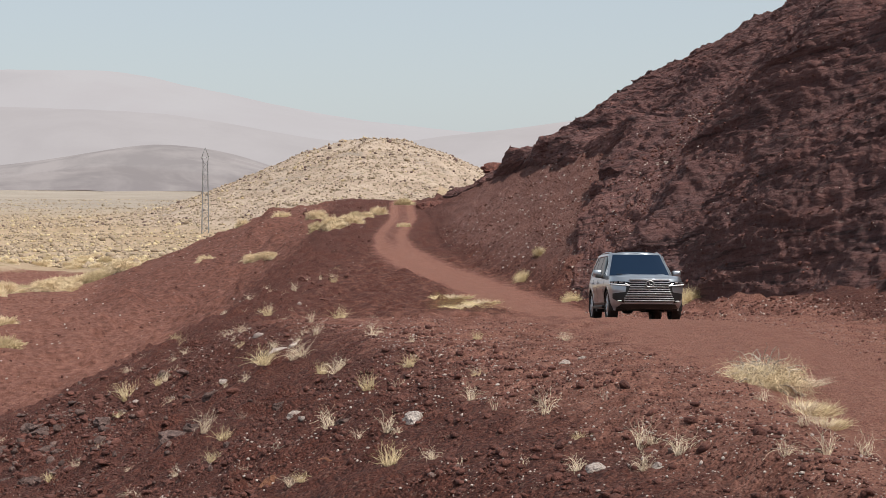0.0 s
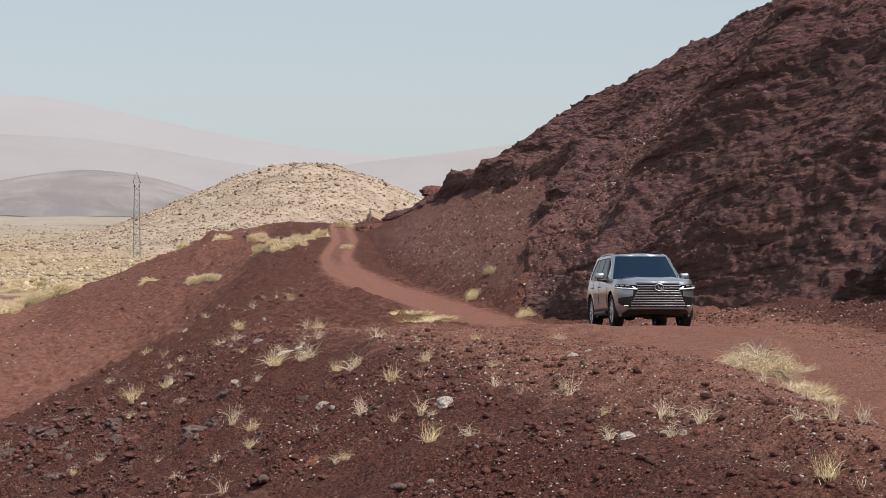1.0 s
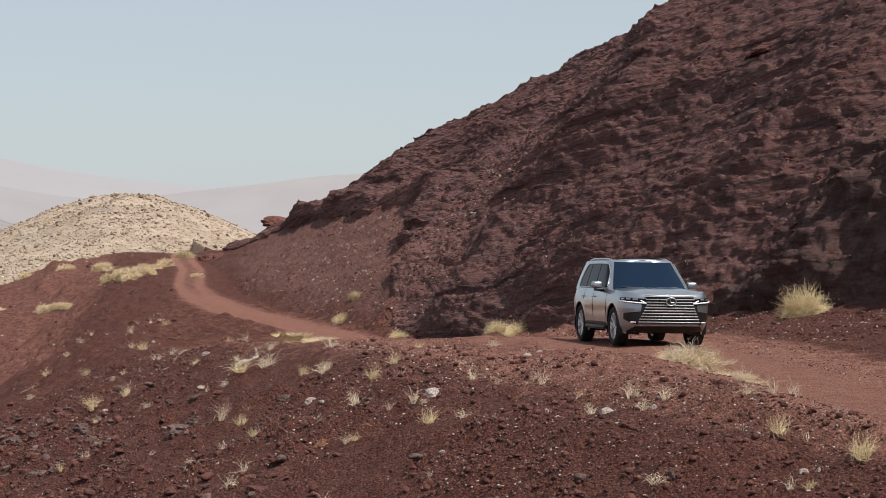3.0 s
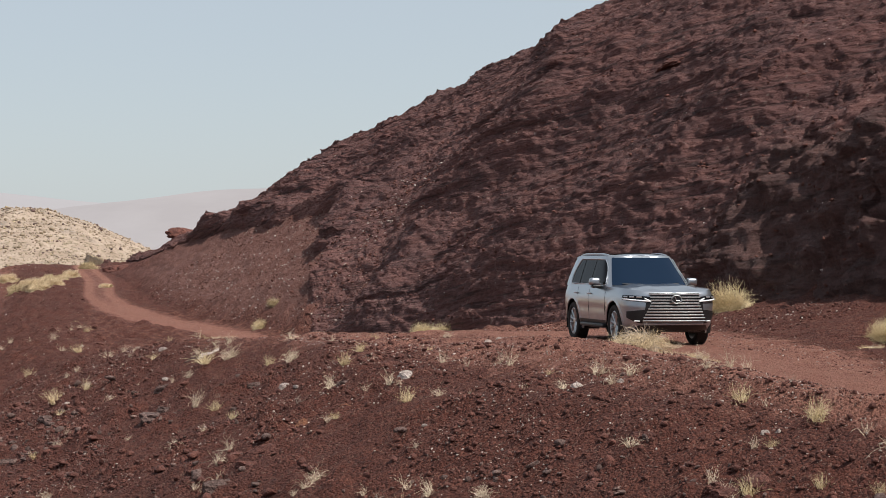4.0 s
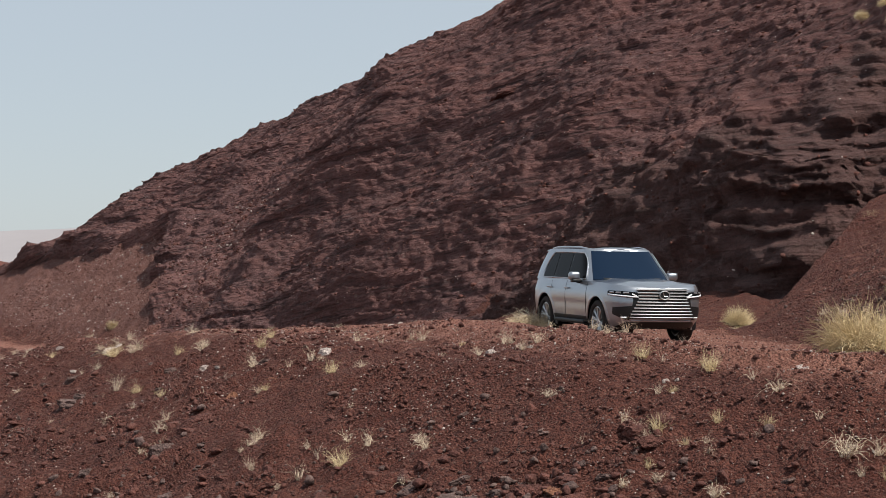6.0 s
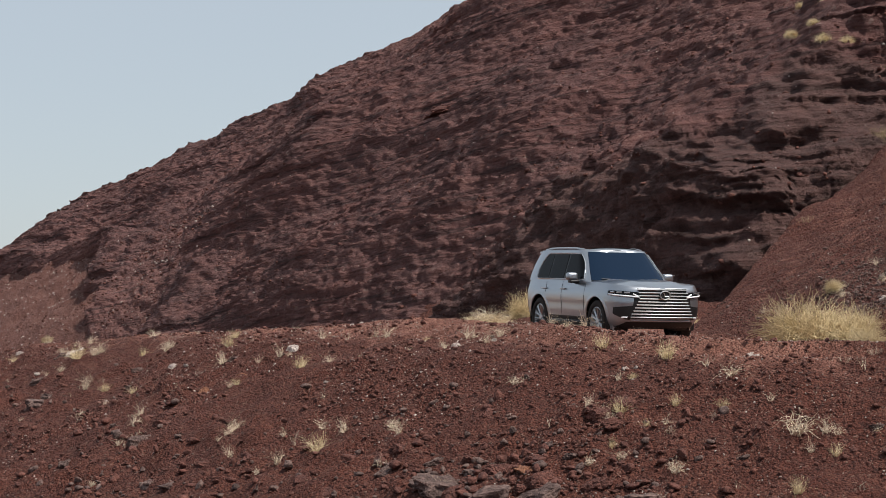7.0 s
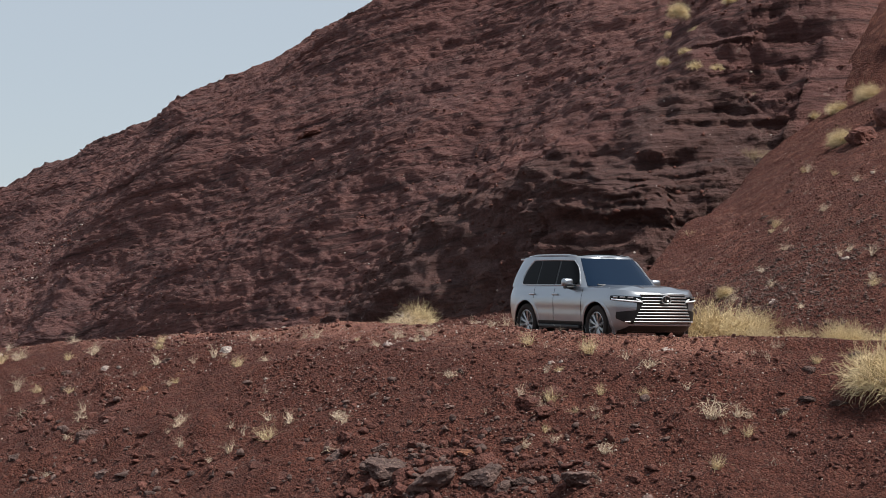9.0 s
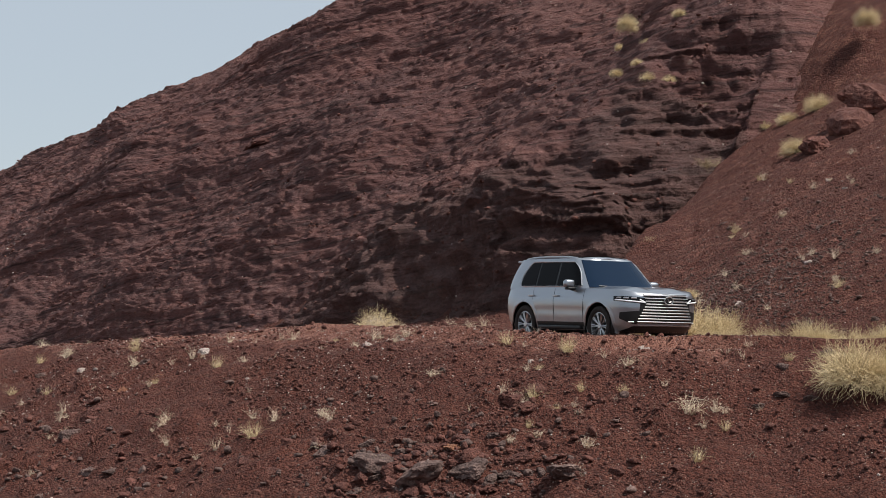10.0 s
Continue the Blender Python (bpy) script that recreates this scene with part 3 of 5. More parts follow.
def add_lathe(bm, profile, centre, sides=40):
    """Turns (radius, y) pairs about the y axis through centre."""
    rows = [[(centre[0] + r * math.cos(a), centre[1] + y, centre[2] + r * math.sin(a)) for a in (2 * math.pi * k / sides for k in range(sides))] for r, y in profile]
    add_grid(bm, rows, True)


def rounded_box(bm, size, centre, bevel):
    geo = bmesh.ops.create_cube(bm, size=1.0)
    bmesh.ops.scale(bm, vec=size, verts=geo["verts"])
    edges = list({e for v in geo["verts"] for e in v.link_edges})
    made = bmesh.ops.bevel(bm, geom=edges, offset=bevel, segments=3, affect="EDGES", profile=0.5)
    verts = list({v for f in made["faces"] for v in f.verts} | {v for v in geo["verts"] if v.is_valid})
    bmesh.ops.translate(bm, vec=centre, verts=verts)


def table(pairs):
    xs, vs = zip(*pairs)
    return lambda v: float(np.interp(v, xs, vs))


TUB_W = table([(0.30, 0.89), (0.45, 0.950), (0.62, 0.972), (0.82, 0.985), (1.0, 0.975), (1.12, 0.95), (1.24, 0.915)])
TUB_F = table([(0.30, 2.26), (0.42, 2.40), (0.52, 2.45), (0.8, 2.47), (0.93, 2.46), (1.03, 2.455), (1.09, 2.42), (1.24, 2.30)])
TUB_R = table([(0.30, 2.34), (0.5, 2.50), (0.8, 2.56), (1.0, 2.55), (1.24, 2.48)])
TUB_TOP = table([(-2.7, 1.22), (-0.5, 1.20), (0.9, 1.19), (1.6, 1.18), (2.1, 1.155), (2.35, 1.115), (2.47, 1.07)])
FLOOR = 0.32
P_F, P_R, Q = 13.0, 12.0, 2.3


def tub_half(x, z):
    """Half width of the lower body at x, z."""
    length, p = (TUB_F(z), P_F) if x > 0 else (TUB_R(z), P_R)
    return TUB_W(z) * max(0.0, 1 - min(1.0, abs(x) / length) ** p) ** (1 / Q)


def tub_nose(y, z):
    return TUB_F(z) * max(0.0, 1 - min(1.0, abs(y) / TUB_W(z)) ** Q) ** (1 / P_F)


def tub_ray(phi, z, out=0.0):
    """The point of the lower body that lies at the angle phi (degrees, to the left) from a pole between the front wheels."""
    c, s = math.cos(radians(phi)), math.sin(radians(phi))
    lo, hi = 0.0, 2.0
    for _ in range(30):
        mid = (lo + hi) / 2
        x, y = 1.6 + c * mid, abs(s * mid)
        inside = (abs(x) / TUB_F(z)) ** P_F + (y / TUB_W(z)) ** Q < 1
        lo, hi = (mid, hi) if inside else (lo, mid)
    return (1.6 + c * (lo + out), s * (lo + out), z)


def half_outline():
    """Samples from the tail to the nose: ('y', fraction) on the ends, ('x', fraction) along the flank."""
    tail = [("r", k / 12) for k in range(12)]
    flank = [("x", a) for a in np.linspace(-0.93, 0.87, 104)]
    nose = [("f", k / 16) for k in range(15, -1, -1)]
    return tail + flank + nose


def outline_point(kind, a, z_of):
    """A point on the half outline; z_of(x) gives the height of this level."""
    x = {"r": -2.6, "f": 2.4}.get(kind, 2.5 * a)
    for _ in range(3):
        z = z_of(x)
        if kind == "x":
            x = a * (TUB_F(z) if a > 0 else TUB_R(z))
            y = tub_half(x, z)
        elif kind == "f":
            y = a * tub_half(0.87 * TUB_F(z), z)
            x = tub_nose(y, z)
        else:
            y = a * tub_half(-0.93 * TUB_R(z), z)
            x = -TUB_R(z) * (1 - (y / TUB_W(z)) ** Q) ** (1 / P_R)
    return (x, y, z)


def tub_body(car):
    samples = half_outline()
    levels = 22
    bm = bmesh.new()
    for side in (1, -1):
        rows = []
        for k in range(levels + 1):
            f = (k / levels) ** 0.9
            row = []
            for kind, a in samples:
                x, y, z = outline_point(kind, a, lambda x: FLOOR + (TUB_TOP(x) - FLOOR) * f)
                # a crease along the flank and pinched shoulders
                y += 0.005 * math.exp(-(((z - 0.93) / 0.07) ** 2)) * (kind == "x") - 0.006 * math.exp(-(((z - 0.74) / 0.09) ** 2)) * (kind == "x" and abs(x) < 0.95)
                row.append((x, side * y, z))
            rows.append(row)
        add_grid(bm, rows)
        # bonnet and the deck under the roof
        cap = []
        for x, y, z in rows[-1]:
            crown = 0.055 * min(1.0, max(0.0, (2.46 - x) / 0.5))
            cap.append([(x, y * s, z + crown * (1 - s**2.2) + 0.018 * math.exp(-(((abs(y * s) - 0.42) / 0.12) ** 2)) * (0.95 < x < 2.3)) for s in (1, 0.93, 0.85, 0.75, 0.66, 0.58, 0.5, 0.42, 0.34, 0.25, 0.12, 0)])
        add_grid(bm, cap)
    bmesh.ops.remove_doubles(bm, verts=bm.verts, dist=1e-4)
    # wheel openings
    centre_z, radius = 0.42, 0.485
    gone = []
    for f in bm.faces:
        c = f.calc_center_median()
        if abs(c.y) > 0.5 and c.z < 1.0:
            for wx in (1.425, -1.425):
                if math.hypot(c.x - wx, c.z - centre_z) < radius:
                    gone.append(f)
    bmesh.ops.delete(bm, geom=gone, context="FACES")
    for v in bm.verts:
        if v.is_boundary and abs(v.co.y) > 0.5 and v.co.z < 1.05:
            for wx in (1.425, -1.425):
                d = math.hypot(v.co.x - wx, v.co.z - centre_z)
                if d < radius + 0.07 and v.co.z > FLOOR + 0.01:
                    v.co.x = wx + (v.co.x - wx) * radius / d
                    v.co.z = centre_z + (v.co.z - centre_z) * radius / d
    return part("body", bm, PAINT, car)


GH_BASE = 1.185


def gh_level(t):
    """Front, rear and half width of the cabin at the height fraction t."""
    b = t + 0.10 * t * (1 - t)
    return 1.02 - 0.70 * t, 2.42 - 0.26 * t * t, 0.92 - 0.205 * b**1.2


def gh_z(x, t):
    return GH_BASE + t * (1.795 + 0.035 * (1 - ((x + 0.75) / 1.7) ** 2) - GH_BASE)


def gh_side(x, t, out=0.0):
    f, r, w = gh_level(t)
    if x > -0.7:
        y = w * max(0, 1 - (abs(x + 0.7) / (f + 0.7)) ** 16) ** (1 / 2.6)
    else:
        y = w * max(0, 1 - (abs(x + 0.7) / (r - 0.7)) ** 14) ** (1 / 2.6)
    return (x, y + out * 0.92, gh_z(x, t) + out * 0.35)


def gh_front(y, t, out=0.0):
    f, r, w = gh_level(t)
    x = -0.7 + (f + 0.7) * max(0, 1 - (abs(y) / w) ** 2.6) ** (1 / 16)
    return (x + out * 0.68, y, gh_z(x, t) + out * 0.7)


def cabin(car):
    bm = bmesh.new()
    for side in (1, -1):
        rows = []
        for k in range(13):
            t = k / 12
            f, r, w = gh_level(t)
            row = []
            for j in range(8):
                y = j / 8 * w * 0.75
                x = -0.7 - (r - 0.7) * (1 - (y / w) ** 2.6) ** (1 / 14)
                row.append((x, side * y, gh_z(x, t)))
            x_a = -0.7 - (r - 0.7) * (1 - 0.75**2.6) ** (1 / 14)
            x_b = -0.7 + (f + 0.7) * (1 - 0.8**2.6) ** (1 / 16)
            for x in np.linspace(x_a, x_b, 40):
                p = gh_side(float(x), t)
                row.append((p[0], side * p[1], p[2]))
            for j in range(9, -1, -1):
                p = gh_front(j / 10 * w * 0.8, t)
                row.append((p[0], side * p[1], p[2]))
            rows.append(row)
        add_grid(bm, rows)
        cap = [[(x, y * s, z + 0.058 * (1 - s**2.4) * min(1, (0.34 - x) / 0.25 + 0.25)) for s in (1, 0.97, 0.92, 0.84, 0.7, 0.5, 0.25, 0)] for x, y, z in rows[-1]]
        add_grid(bm, cap)
    bmesh.ops.remove_doubles(bm, verts=bm.verts, dist=1e-4)
    return part("cabin", bm, PAINT, car)


def side_patch(bm, side, front, rear, t0, t1, out, nx=14, nt=8):
    """A patch of the cabin's flank between two slanting lines x(t)."""
    pts = []
    for t in np.linspace(t0, t1, nt):
        pts.append([(p[0], side * p[1], p[2]) for p in (gh_side(float(x), float(t), out) for x in np.linspace(rear(t), front(t), nx))])
    add_slab(bm, pts, (0, -side * 0.03, 0))


def windows(car):
    bm = bmesh.new()
    pts = [[gh_front(float(y), float(t), 0.008) for y in np.linspace(-1, 1, 25) * gh_level(t)[2] * (0.885 - 0.01 * t)] for t in np.linspace(0.05, 0.95, 10)]
    add_slab(bm, pts, (-0.03, 0, -0.02))
    part("windscreen", bm, GLASS, car, "dark tinted windscreen")
    front = lambda t: 0.72 - 0.42 * t - 0.26 * t**4
    rear = lambda t: -1.72 + 0.14 * t + 0.30 * t**3 + 0.10 * (1 - t) ** 6
    for side in (1, -1):
        bm = bmesh.new()
        side_patch(bm, side, front, rear, 0.07, 0.87, 0.004, 40, 10)
        part("window_trim", bm, BLACK, car, "black window surround")
        cuts = [(front, lambda t: -0.22 - 0.06 * t), (lambda t: -0.29 - 0.06 * t, lambda t: -1.02 - 0.04 * t), (lambda t: -1.07 - 0.04 * t, rear)]
        for a, b in cuts:
            bm = bmesh.new()
            side_patch(bm, side, lambda t: a(t) - 0.005, lambda t: b(t) + 0.005, 0.09, 0.85, 0.010, 14, 8)
            part("side_window", bm, DARK_GLASS, car, "dark tinted side window")
        bm = bmesh.new()
        path = [gh_side(float(x), 0.065, 0.014) for x in np.linspace(0.70, -1.60, 30)]
        path += [gh_side(rear(float(t)) - 0.02, float(t), 0.014) for t in np.linspace(0.1, 0.86, 10)]
        path += [gh_side(float(x), 0.885, 0.012) for x in np.linspace(rear(0.87), front(0.87), 30)]
        path += [gh_side(front(float(t)) + 0.02, float(t), 0.014) for t in np.linspace(0.86, 0.1, 8)]
        add_tube(bm, [(x, side * y, z) for x, y, z in path], 0.011, 6)
        part("window_moulding", bm, CHROME, car, "bright window moulding")
    bm = bmesh.new()
    pts = []
    for t in np.linspace(0.15, 0.85, 6):
        f, r, w = gh_level(t)
        pts.append([(-0.7 - (r - 0.7) * (1 - (abs(y) / w) ** 2.6) ** (1 / 14) - 0.006, y, gh_z(-2.2, t)) for y in np.linspace(-0.62, 0.62, 12)])
    add_slab(bm, pts, (0.03, 0, 0))
    part("rear_window", bm, GLASS, car, "dark tinted rear window")


def front_patch(bm, phis, zs, out, skew=None):
    """A patch on the nose: rows at heights zs, from angle to angle; phis(z) gives both ends."""
    pts = []
    for z in zs:
        a, b = phis(z)
        pts.append([tub_ray(float(q), float(z), out) for q in np.linspace(a, b, 22)])
    add_slab(bm, pts, (-0.05, 0, 0))


def phi_of(y, z):
    return math.degrees(math.atan2(y, tub_nose(y, z) - 1.6))


GRILLE_W = table([(0.48, 0.64), (0.56, 0.63), (0.80, 0.52), (0.88, 0.485), (0.98, 0.50), (1.09, 0.53)])


def face(car):
    bm = bmesh.new()
    front_patch(bm, lambda z: (-phi_of(GRILLE_W(z), z), phi_of(GRILLE_W(z), z)), np.linspace(0.49, 1.08, 12), 0.006)
    grille = part("grille", bm, BLACK, car, "black spindle-shaped grille")
    for k in range(10):
        z = 0.52 + k * 0.0595
        bm = bmesh.new()
        w = GRILLE_W(z)
        tall = 0.0125 if k < 7 else 0.0115
        rows = []
        for q in np.linspace(-phi_of(w, z), phi_of(w, z), 25):
            a, b = tub_ray(q, z, 0.012), tub_ray(q, z, 0.048)
            rows.append([(a[0], a[1], z - tall), (b[0], b[1], z - tall * 0.7), (b[0] + 0.004, b[1], z + tall * 0.1), (b[0] - 0.008, b[1], z + tall), (a[0], a[1], z + tall)])
        made = add_grid(bm, rows, True)
        bm.faces.new(made[0])
        bm.faces.new(made[-1])
        part("grille_bar", bm, CHROME, grille)
    # badge: a ring on a dark disc
    bm = bmesh.new()
    ring = [(tub_nose(0, 0.93) + 0.07, 0.105 * math.cos(a), 0.955 + 0.080 * math.sin(a)) for a in (2 * math.pi * k / 28 for k in range(29))]
    add_tube(bm, ring, 0.013, 8)
    bar = [(ring[0][0], -0.03, 1.005), (ring[0][0], -0.005, 0.93), (ring[0][0], 0.06, 0.935)]
    add_tube(bm, bar, 0.010, 6)
    badge = part("badge", bm, CHROME, car, "oval chrome badge")
    bm = bmesh.new()
    add_lathe(bm, [(0.0, 0.0), (0.098, 0.0), (0.098, 0.05), (0.0, 0.05)], (0, 0, 0), 24)
    bmesh.ops.rotate(bm, cent=(0, 0, 0), matrix=Matrix.Rotation(radians(90), 3, "Z"), verts=bm.verts)
    bmesh.ops.scale(bm, vec=(1, 1, 0.74), verts=bm.verts)
    bmesh.ops.translate(bm, vec=(tub_nose(0, 0.93) + 0.065, 0, 0.955), verts=bm.verts)
    part("badge_disc", bm, BLACK, badge)
    for side in (1, -1):
        bm = bmesh.new()
        pts = []
        for k in range(7):
            f = k / 6
            row = []
            for j in range(22):
                g = j / 21
                # a wedge: the lower edge climbs outwards, the upper edge lies under the bonnet line
                lo_z = 0.885 + 0.055 * g
                hi_z = 1.05 - 0.05 * (1 - g) ** 2 - 0.02 * g
                row.append(tub_ray(side * (30 + 38 * g), lo_z + (hi_z - lo_z) * f, 0.024))
            pts.append(row)
        add_slab(bm, pts, (-0.06, -side * 0.02, 0))
        lamp = part("headlight", bm, LAMP, car, "slim headlight with a dark lens")
        bm = bmesh.new()
        add_tube(bm, [tub_ray(side * (31 + 35 * g), 0.912 + 0.048 * g, 0.03) for g in np.linspace(0, 1, 18)], 0.017, 6)
        add_tube(bm, [tub_ray(side * (31 + 7 * g), 0.912 + 0.062 * g, 0.03) for g in np.linspace(0, 1, 5)], 0.015, 6)
        part("light_guide", bm, LED, lamp, "white daytime light strip")
        for g0 in (0.30, 0.52, 0.74):
            bm = bmesh.new()
            add_tube(bm, [tub_ray(side * (30 + 38 * (g0 + d)), 0.995 + 0.008 * g0, 0.020) for d in np.linspace(0, 0.15, 5)], 0.018, 8)
            part("reflector", bm, CHROME, lamp)
        # dark corner duct, a wedge below the lamp that narrows up along the grille
        bm = bmesh.new()
        pts = []
        for z in np.linspace(0.475, 0.75, 10):
            f = (z - 0.475) / 0.275
            a = phi_of(GRILLE_W(z) + 0.03, z)
            b = 46 + 15 * min(1.0, f * 2.2) - 2.0 * max(0.0, f - 0.6)
            pts.append([tub_ray(side * q, z - 0.045 * (q - a) / (b - a) * f, 0.008) for q in np.linspace(a, b, 14)])
        add_slab(bm, pts, (-0.04, -side * 0.02, 0))
        duct = part("corner_duct", bm, BLACK, car, "black corner air duct")
        bm = bmesh.new()
        add_tube(bm, [tub_ray(side * q, 0.515, 0.014) for q in np.linspace(44, 50, 6)], 0.018, 8, 0.8)
        part("fog_lamp", bm, LED, duct, "small clear fog lamp")
        # bright blade beside the grille
        bm = bmesh.new()
        pts = []
        for z in np.linspace(0.47, 0.915, 10):
            y_in = GRILLE_W(z) + 0.004
            wide = 0.035 + 0.075 * max(0.0, (z - 0.66) / 0.25)
            pts.append([tub_ray(side * q, z, 0.014) for q in np.linspace(phi_of(y_in, z), phi_of(y_in + wide, z), 5)])
        add_slab(bm, pts, (-0.04, 0, 0))
        part("grille_blade", bm, BLACK, car)
    bm = bmesh.new()
    front_patch(bm, lambda z: (-phi_of(0.70 + 1.2 * (0.43 - z), z), phi_of(0.70 + 1.2 * (0.43 - z), z)), np.linspace(0.322, 0.43, 5), 0.010)
    part("lower_intake", bm, BLACK, car, "black lower air intake")
    bm = bmesh.new()
    add_tube(bm, [tub_ray(q, 0.452, 0.012) for q in np.linspace(-40, 40, 28)], 0.018, 8, 0.8)
    part("skid_strip", bm, CHROME, car, "bright lower bumper strip")


def wheel(car, x, side):
    """Hub, tyre and ten-spoke rim about the axle; the wheel turns about its own y axis."""
    bm = bmesh.new()
    add_lathe(bm, [(0.0, 0.06), (0.05, 0.07), (0.075, 0.05), (0.08, 0.0), (0.17, 0.0), (0.17, -0.03), (0.0, -0.03)], (0, 0, 0), 24)
    hub = part("wheel", bm, GALVANISED, car, "ten-spoke alloy wheel with a dusty tyre")
    bm = bmesh.new()
    profile = [(0.285, 0.105), (0.30, 0.125), (0.345, 0.138), (0.385, 0.130), (0.403, 0.112), (0.410, 0.08), (0.412, 0.0), (0.410, -0.08), (0.403, -0.112), (0.385, -0.130), (0.345, -0.138), (0.30, -0.125), (0.285, -0.105)]
    add_lathe(bm, profile, (0, 0, 0), 56)
    for k in range(56):  # tread blocks
        a = 2 * math.pi * k / 56
        for y in (-0.075, 0.075):
            m = Matrix.Rotation(-a, 4, "Y") @ Matrix.Translation((0.408, y, 0)) @ Matrix.Diagonal((0.018, 0.06, 0.028, 1))
            bmesh.ops.create_cube(bm, size=1.0, matrix=m)
    part("tyre", bm, RUBBER, hub, "black tyre dusted with red soil")
    bm = bmesh.new()
    o = 0.10
    add_lathe(bm, [(0.288, o + 0.008), (0.272, o + 0.012), (0.262, o - 0.02), (0.255, -0.10), (0.288, -0.10)], (0, 0, 0), 48)
    add_lathe(bm, [(0.0, o + 0.004), (0.045, o + 0.004), (0.062, o - 0.01), (0.062, o - 0.05), (0.0, o - 0.05)], (0, 0, 0), 20)
    for k in range(10):
        for off in (-0.075, 0.075):
            a = 2 * math.pi * k / 10 + off
            pts = []
            for r, yy, wdt in ((0.05, o - 0.015, 0.017), (0.12, o - 0.012, 0.013), (0.20, o - 0.002, 0.013), (0.272, o + 0.004, 0.018)):
                c, s = math.cos(a + off * (r - 0.16) * 1.2), math.sin(a + off * (r - 0.16) * 1.2)
                px, pz = r * c, r * s
                tx, tz = -s * wdt, c * wdt
                pts.append([(px + tx, yy, pz + tz), (px, yy + 0.008, pz), (px - tx, yy, pz - tz), (px - tx, yy - 0.035, pz - tz), (px + tx, yy - 0.035, pz + tz)])
            add_grid(bm, pts, True)
    part("rim", bm, ALLOY, hub, "machined ten-spoke alloy rim")
    bm = bmesh.new()
    add_lathe(bm, [(0.0, 0.02), (0.256, 0.02), (0.256, 0.0), (0.0, 0.0)], (0, 0, 0), 32)
    part("brake_disc", bm, BLACK, hub)
    for ch in hub.children:
        if side < 0:
            ch.data.transform(Matrix.Rotation(math.pi, 4, "Z"))
    if side < 0:
        hub.data.transform(Matrix.Rotation(math.pi, 4, "Z"))
    hub.matrix_basis = pose(x, side * 0.835, 0.412)
    return hub


def trimmings(car):
    for side in (1, -1):
        for wx in (1.425, -1.425):
            bm = bmesh.new()
            rows = []
            for k in range(41):
                a = radians(-16 + 212 * k / 40)
                row = []
                for r, lift in ((0.475, 0.000), (0.487, 0.010), (0.515, 0.011), (0.56, 0.004), (0.57, -0.02)):
                    x, z = wx + r * math.cos(a), 0.42 + r * math.sin(a)
                    row.append((x, side * (tub_half(x, max(z, FLOOR)) + lift), z))
                rows.append(row)
            add_grid(bm, rows)
            part("wheel_arch", bm, PAINT, car)
            bm = bmesh.new()
            rows = []
            for k in range(25):
                a = radians(-20 + 220 * k / 24)
                rows.append([(wx + r * math.cos(a), side * y, 0.42 + r * math.sin(a)) for r, y in ((0.478, 0.965), (0.49, 0.93), (0.49, 0.5), (0.0, 0.5))])
            add_grid(bm, rows)
            part("wheel_well", bm, BLACK, car)
        bm = bmesh.new()
        rounded_box(bm, (1.62, 0.17, 0.075), (0.0, side * 0.915, 0.375), 0.02)
        part("running_board", bm, BLACK, car, "black running board under the doors")
        bm = bmesh.new()
        pts = [[(float(x), side * (tub_half(float(x), z) + 0.008), z) for x in np.linspace(-0.93, 0.90, 20)] for z in (0.40, 0.43, 0.46, 0.49)]
        add_slab(bm, pts, (0, -side * 0.03, 0))
        part("door_moulding", bm, BLACK, car, "dark sill moulding below the doors")
        for x0, lean in ((0.86, 0.04), (-0.25, 0.0), (-1.02, -0.10)):
            bm = bmesh.new()
            pts = [[(x0 + lean * (z - 0.5) + d, side * (tub_half(x0, z) + 0.003 + 0.005 * math.exp(-(((z - 0.93) / 0.07) ** 2))), z) for d in (-0.0035, 0.0035)] for z in np.linspace(0.42 if x0 > -1 else 0.95, 1.18, 12)]
            add_slab(bm, pts, (0, -side * 0.01, 0))
            part("door_seam", bm, BLACK, car)
        for x0 in (-0.16, -1.12):
            bm = bmesh.new()
            rounded_box(bm, (0.23, 0.035, 0.032), (x0, side * (tub_half(x0, 1.03) + 0.022), 1.035), 0.012)
            handle = part("door_handle", bm, CHROME, car, "bright door handle")
        # mirror
        bm = bmesh.new()
        rounded_box(bm, (0.15, 0.24, 0.165), (0.47, side * 1.07, 1.285), 0.055)
        mirror = part("wing_mirror", bm, PAINT, car, "silver wing mirror on a black foot")
        bm = bmesh.new()
        rounded_box(bm, (0.14, 0.20, 0.06), (0.47, side * 1.03, 1.185), 0.02)
        add_tube(bm, [(0.45, side * 0.90, 1.17), (0.46, side * 0.97, 1.165), (0.47, side * 1.05, 1.19)], 0.030, 8)
        part("mirror_foot", bm, BLACK, mirror)
        # roof rail
        bm = bmesh.new()
        path = []
        for k in range(25):
            x = 0.12 - 1.98 * k / 24
            lift = 0.022 * min(1.0, 6 * k / 24, 6 * (24 - k) / 24)
            path.append((x, side * (0.665 - 0.05 * ((x + 0.8) / 1.2) ** 2), gh_z(x, 1.0) + 0.012 + lift))
        add_tube(bm, path, 0.022, 8)
        part("roof_rail", bm, CHROME, car, "silver roof rail")
        bm = bmesh.new()
        pts = [[(-x, side * (tub_half(-x, z) + 0.006), z) for x in np.linspace(2.25, 2.50, 8)] for z in np.linspace(1.0, 1.13, 5)]
        add_slab(bm, pts, (0, -side * 0.03, 0))
        part("tail_lamp", bm, RED_LAMP, car, "red wraparound tail lamp")
        bm = bmesh.new()
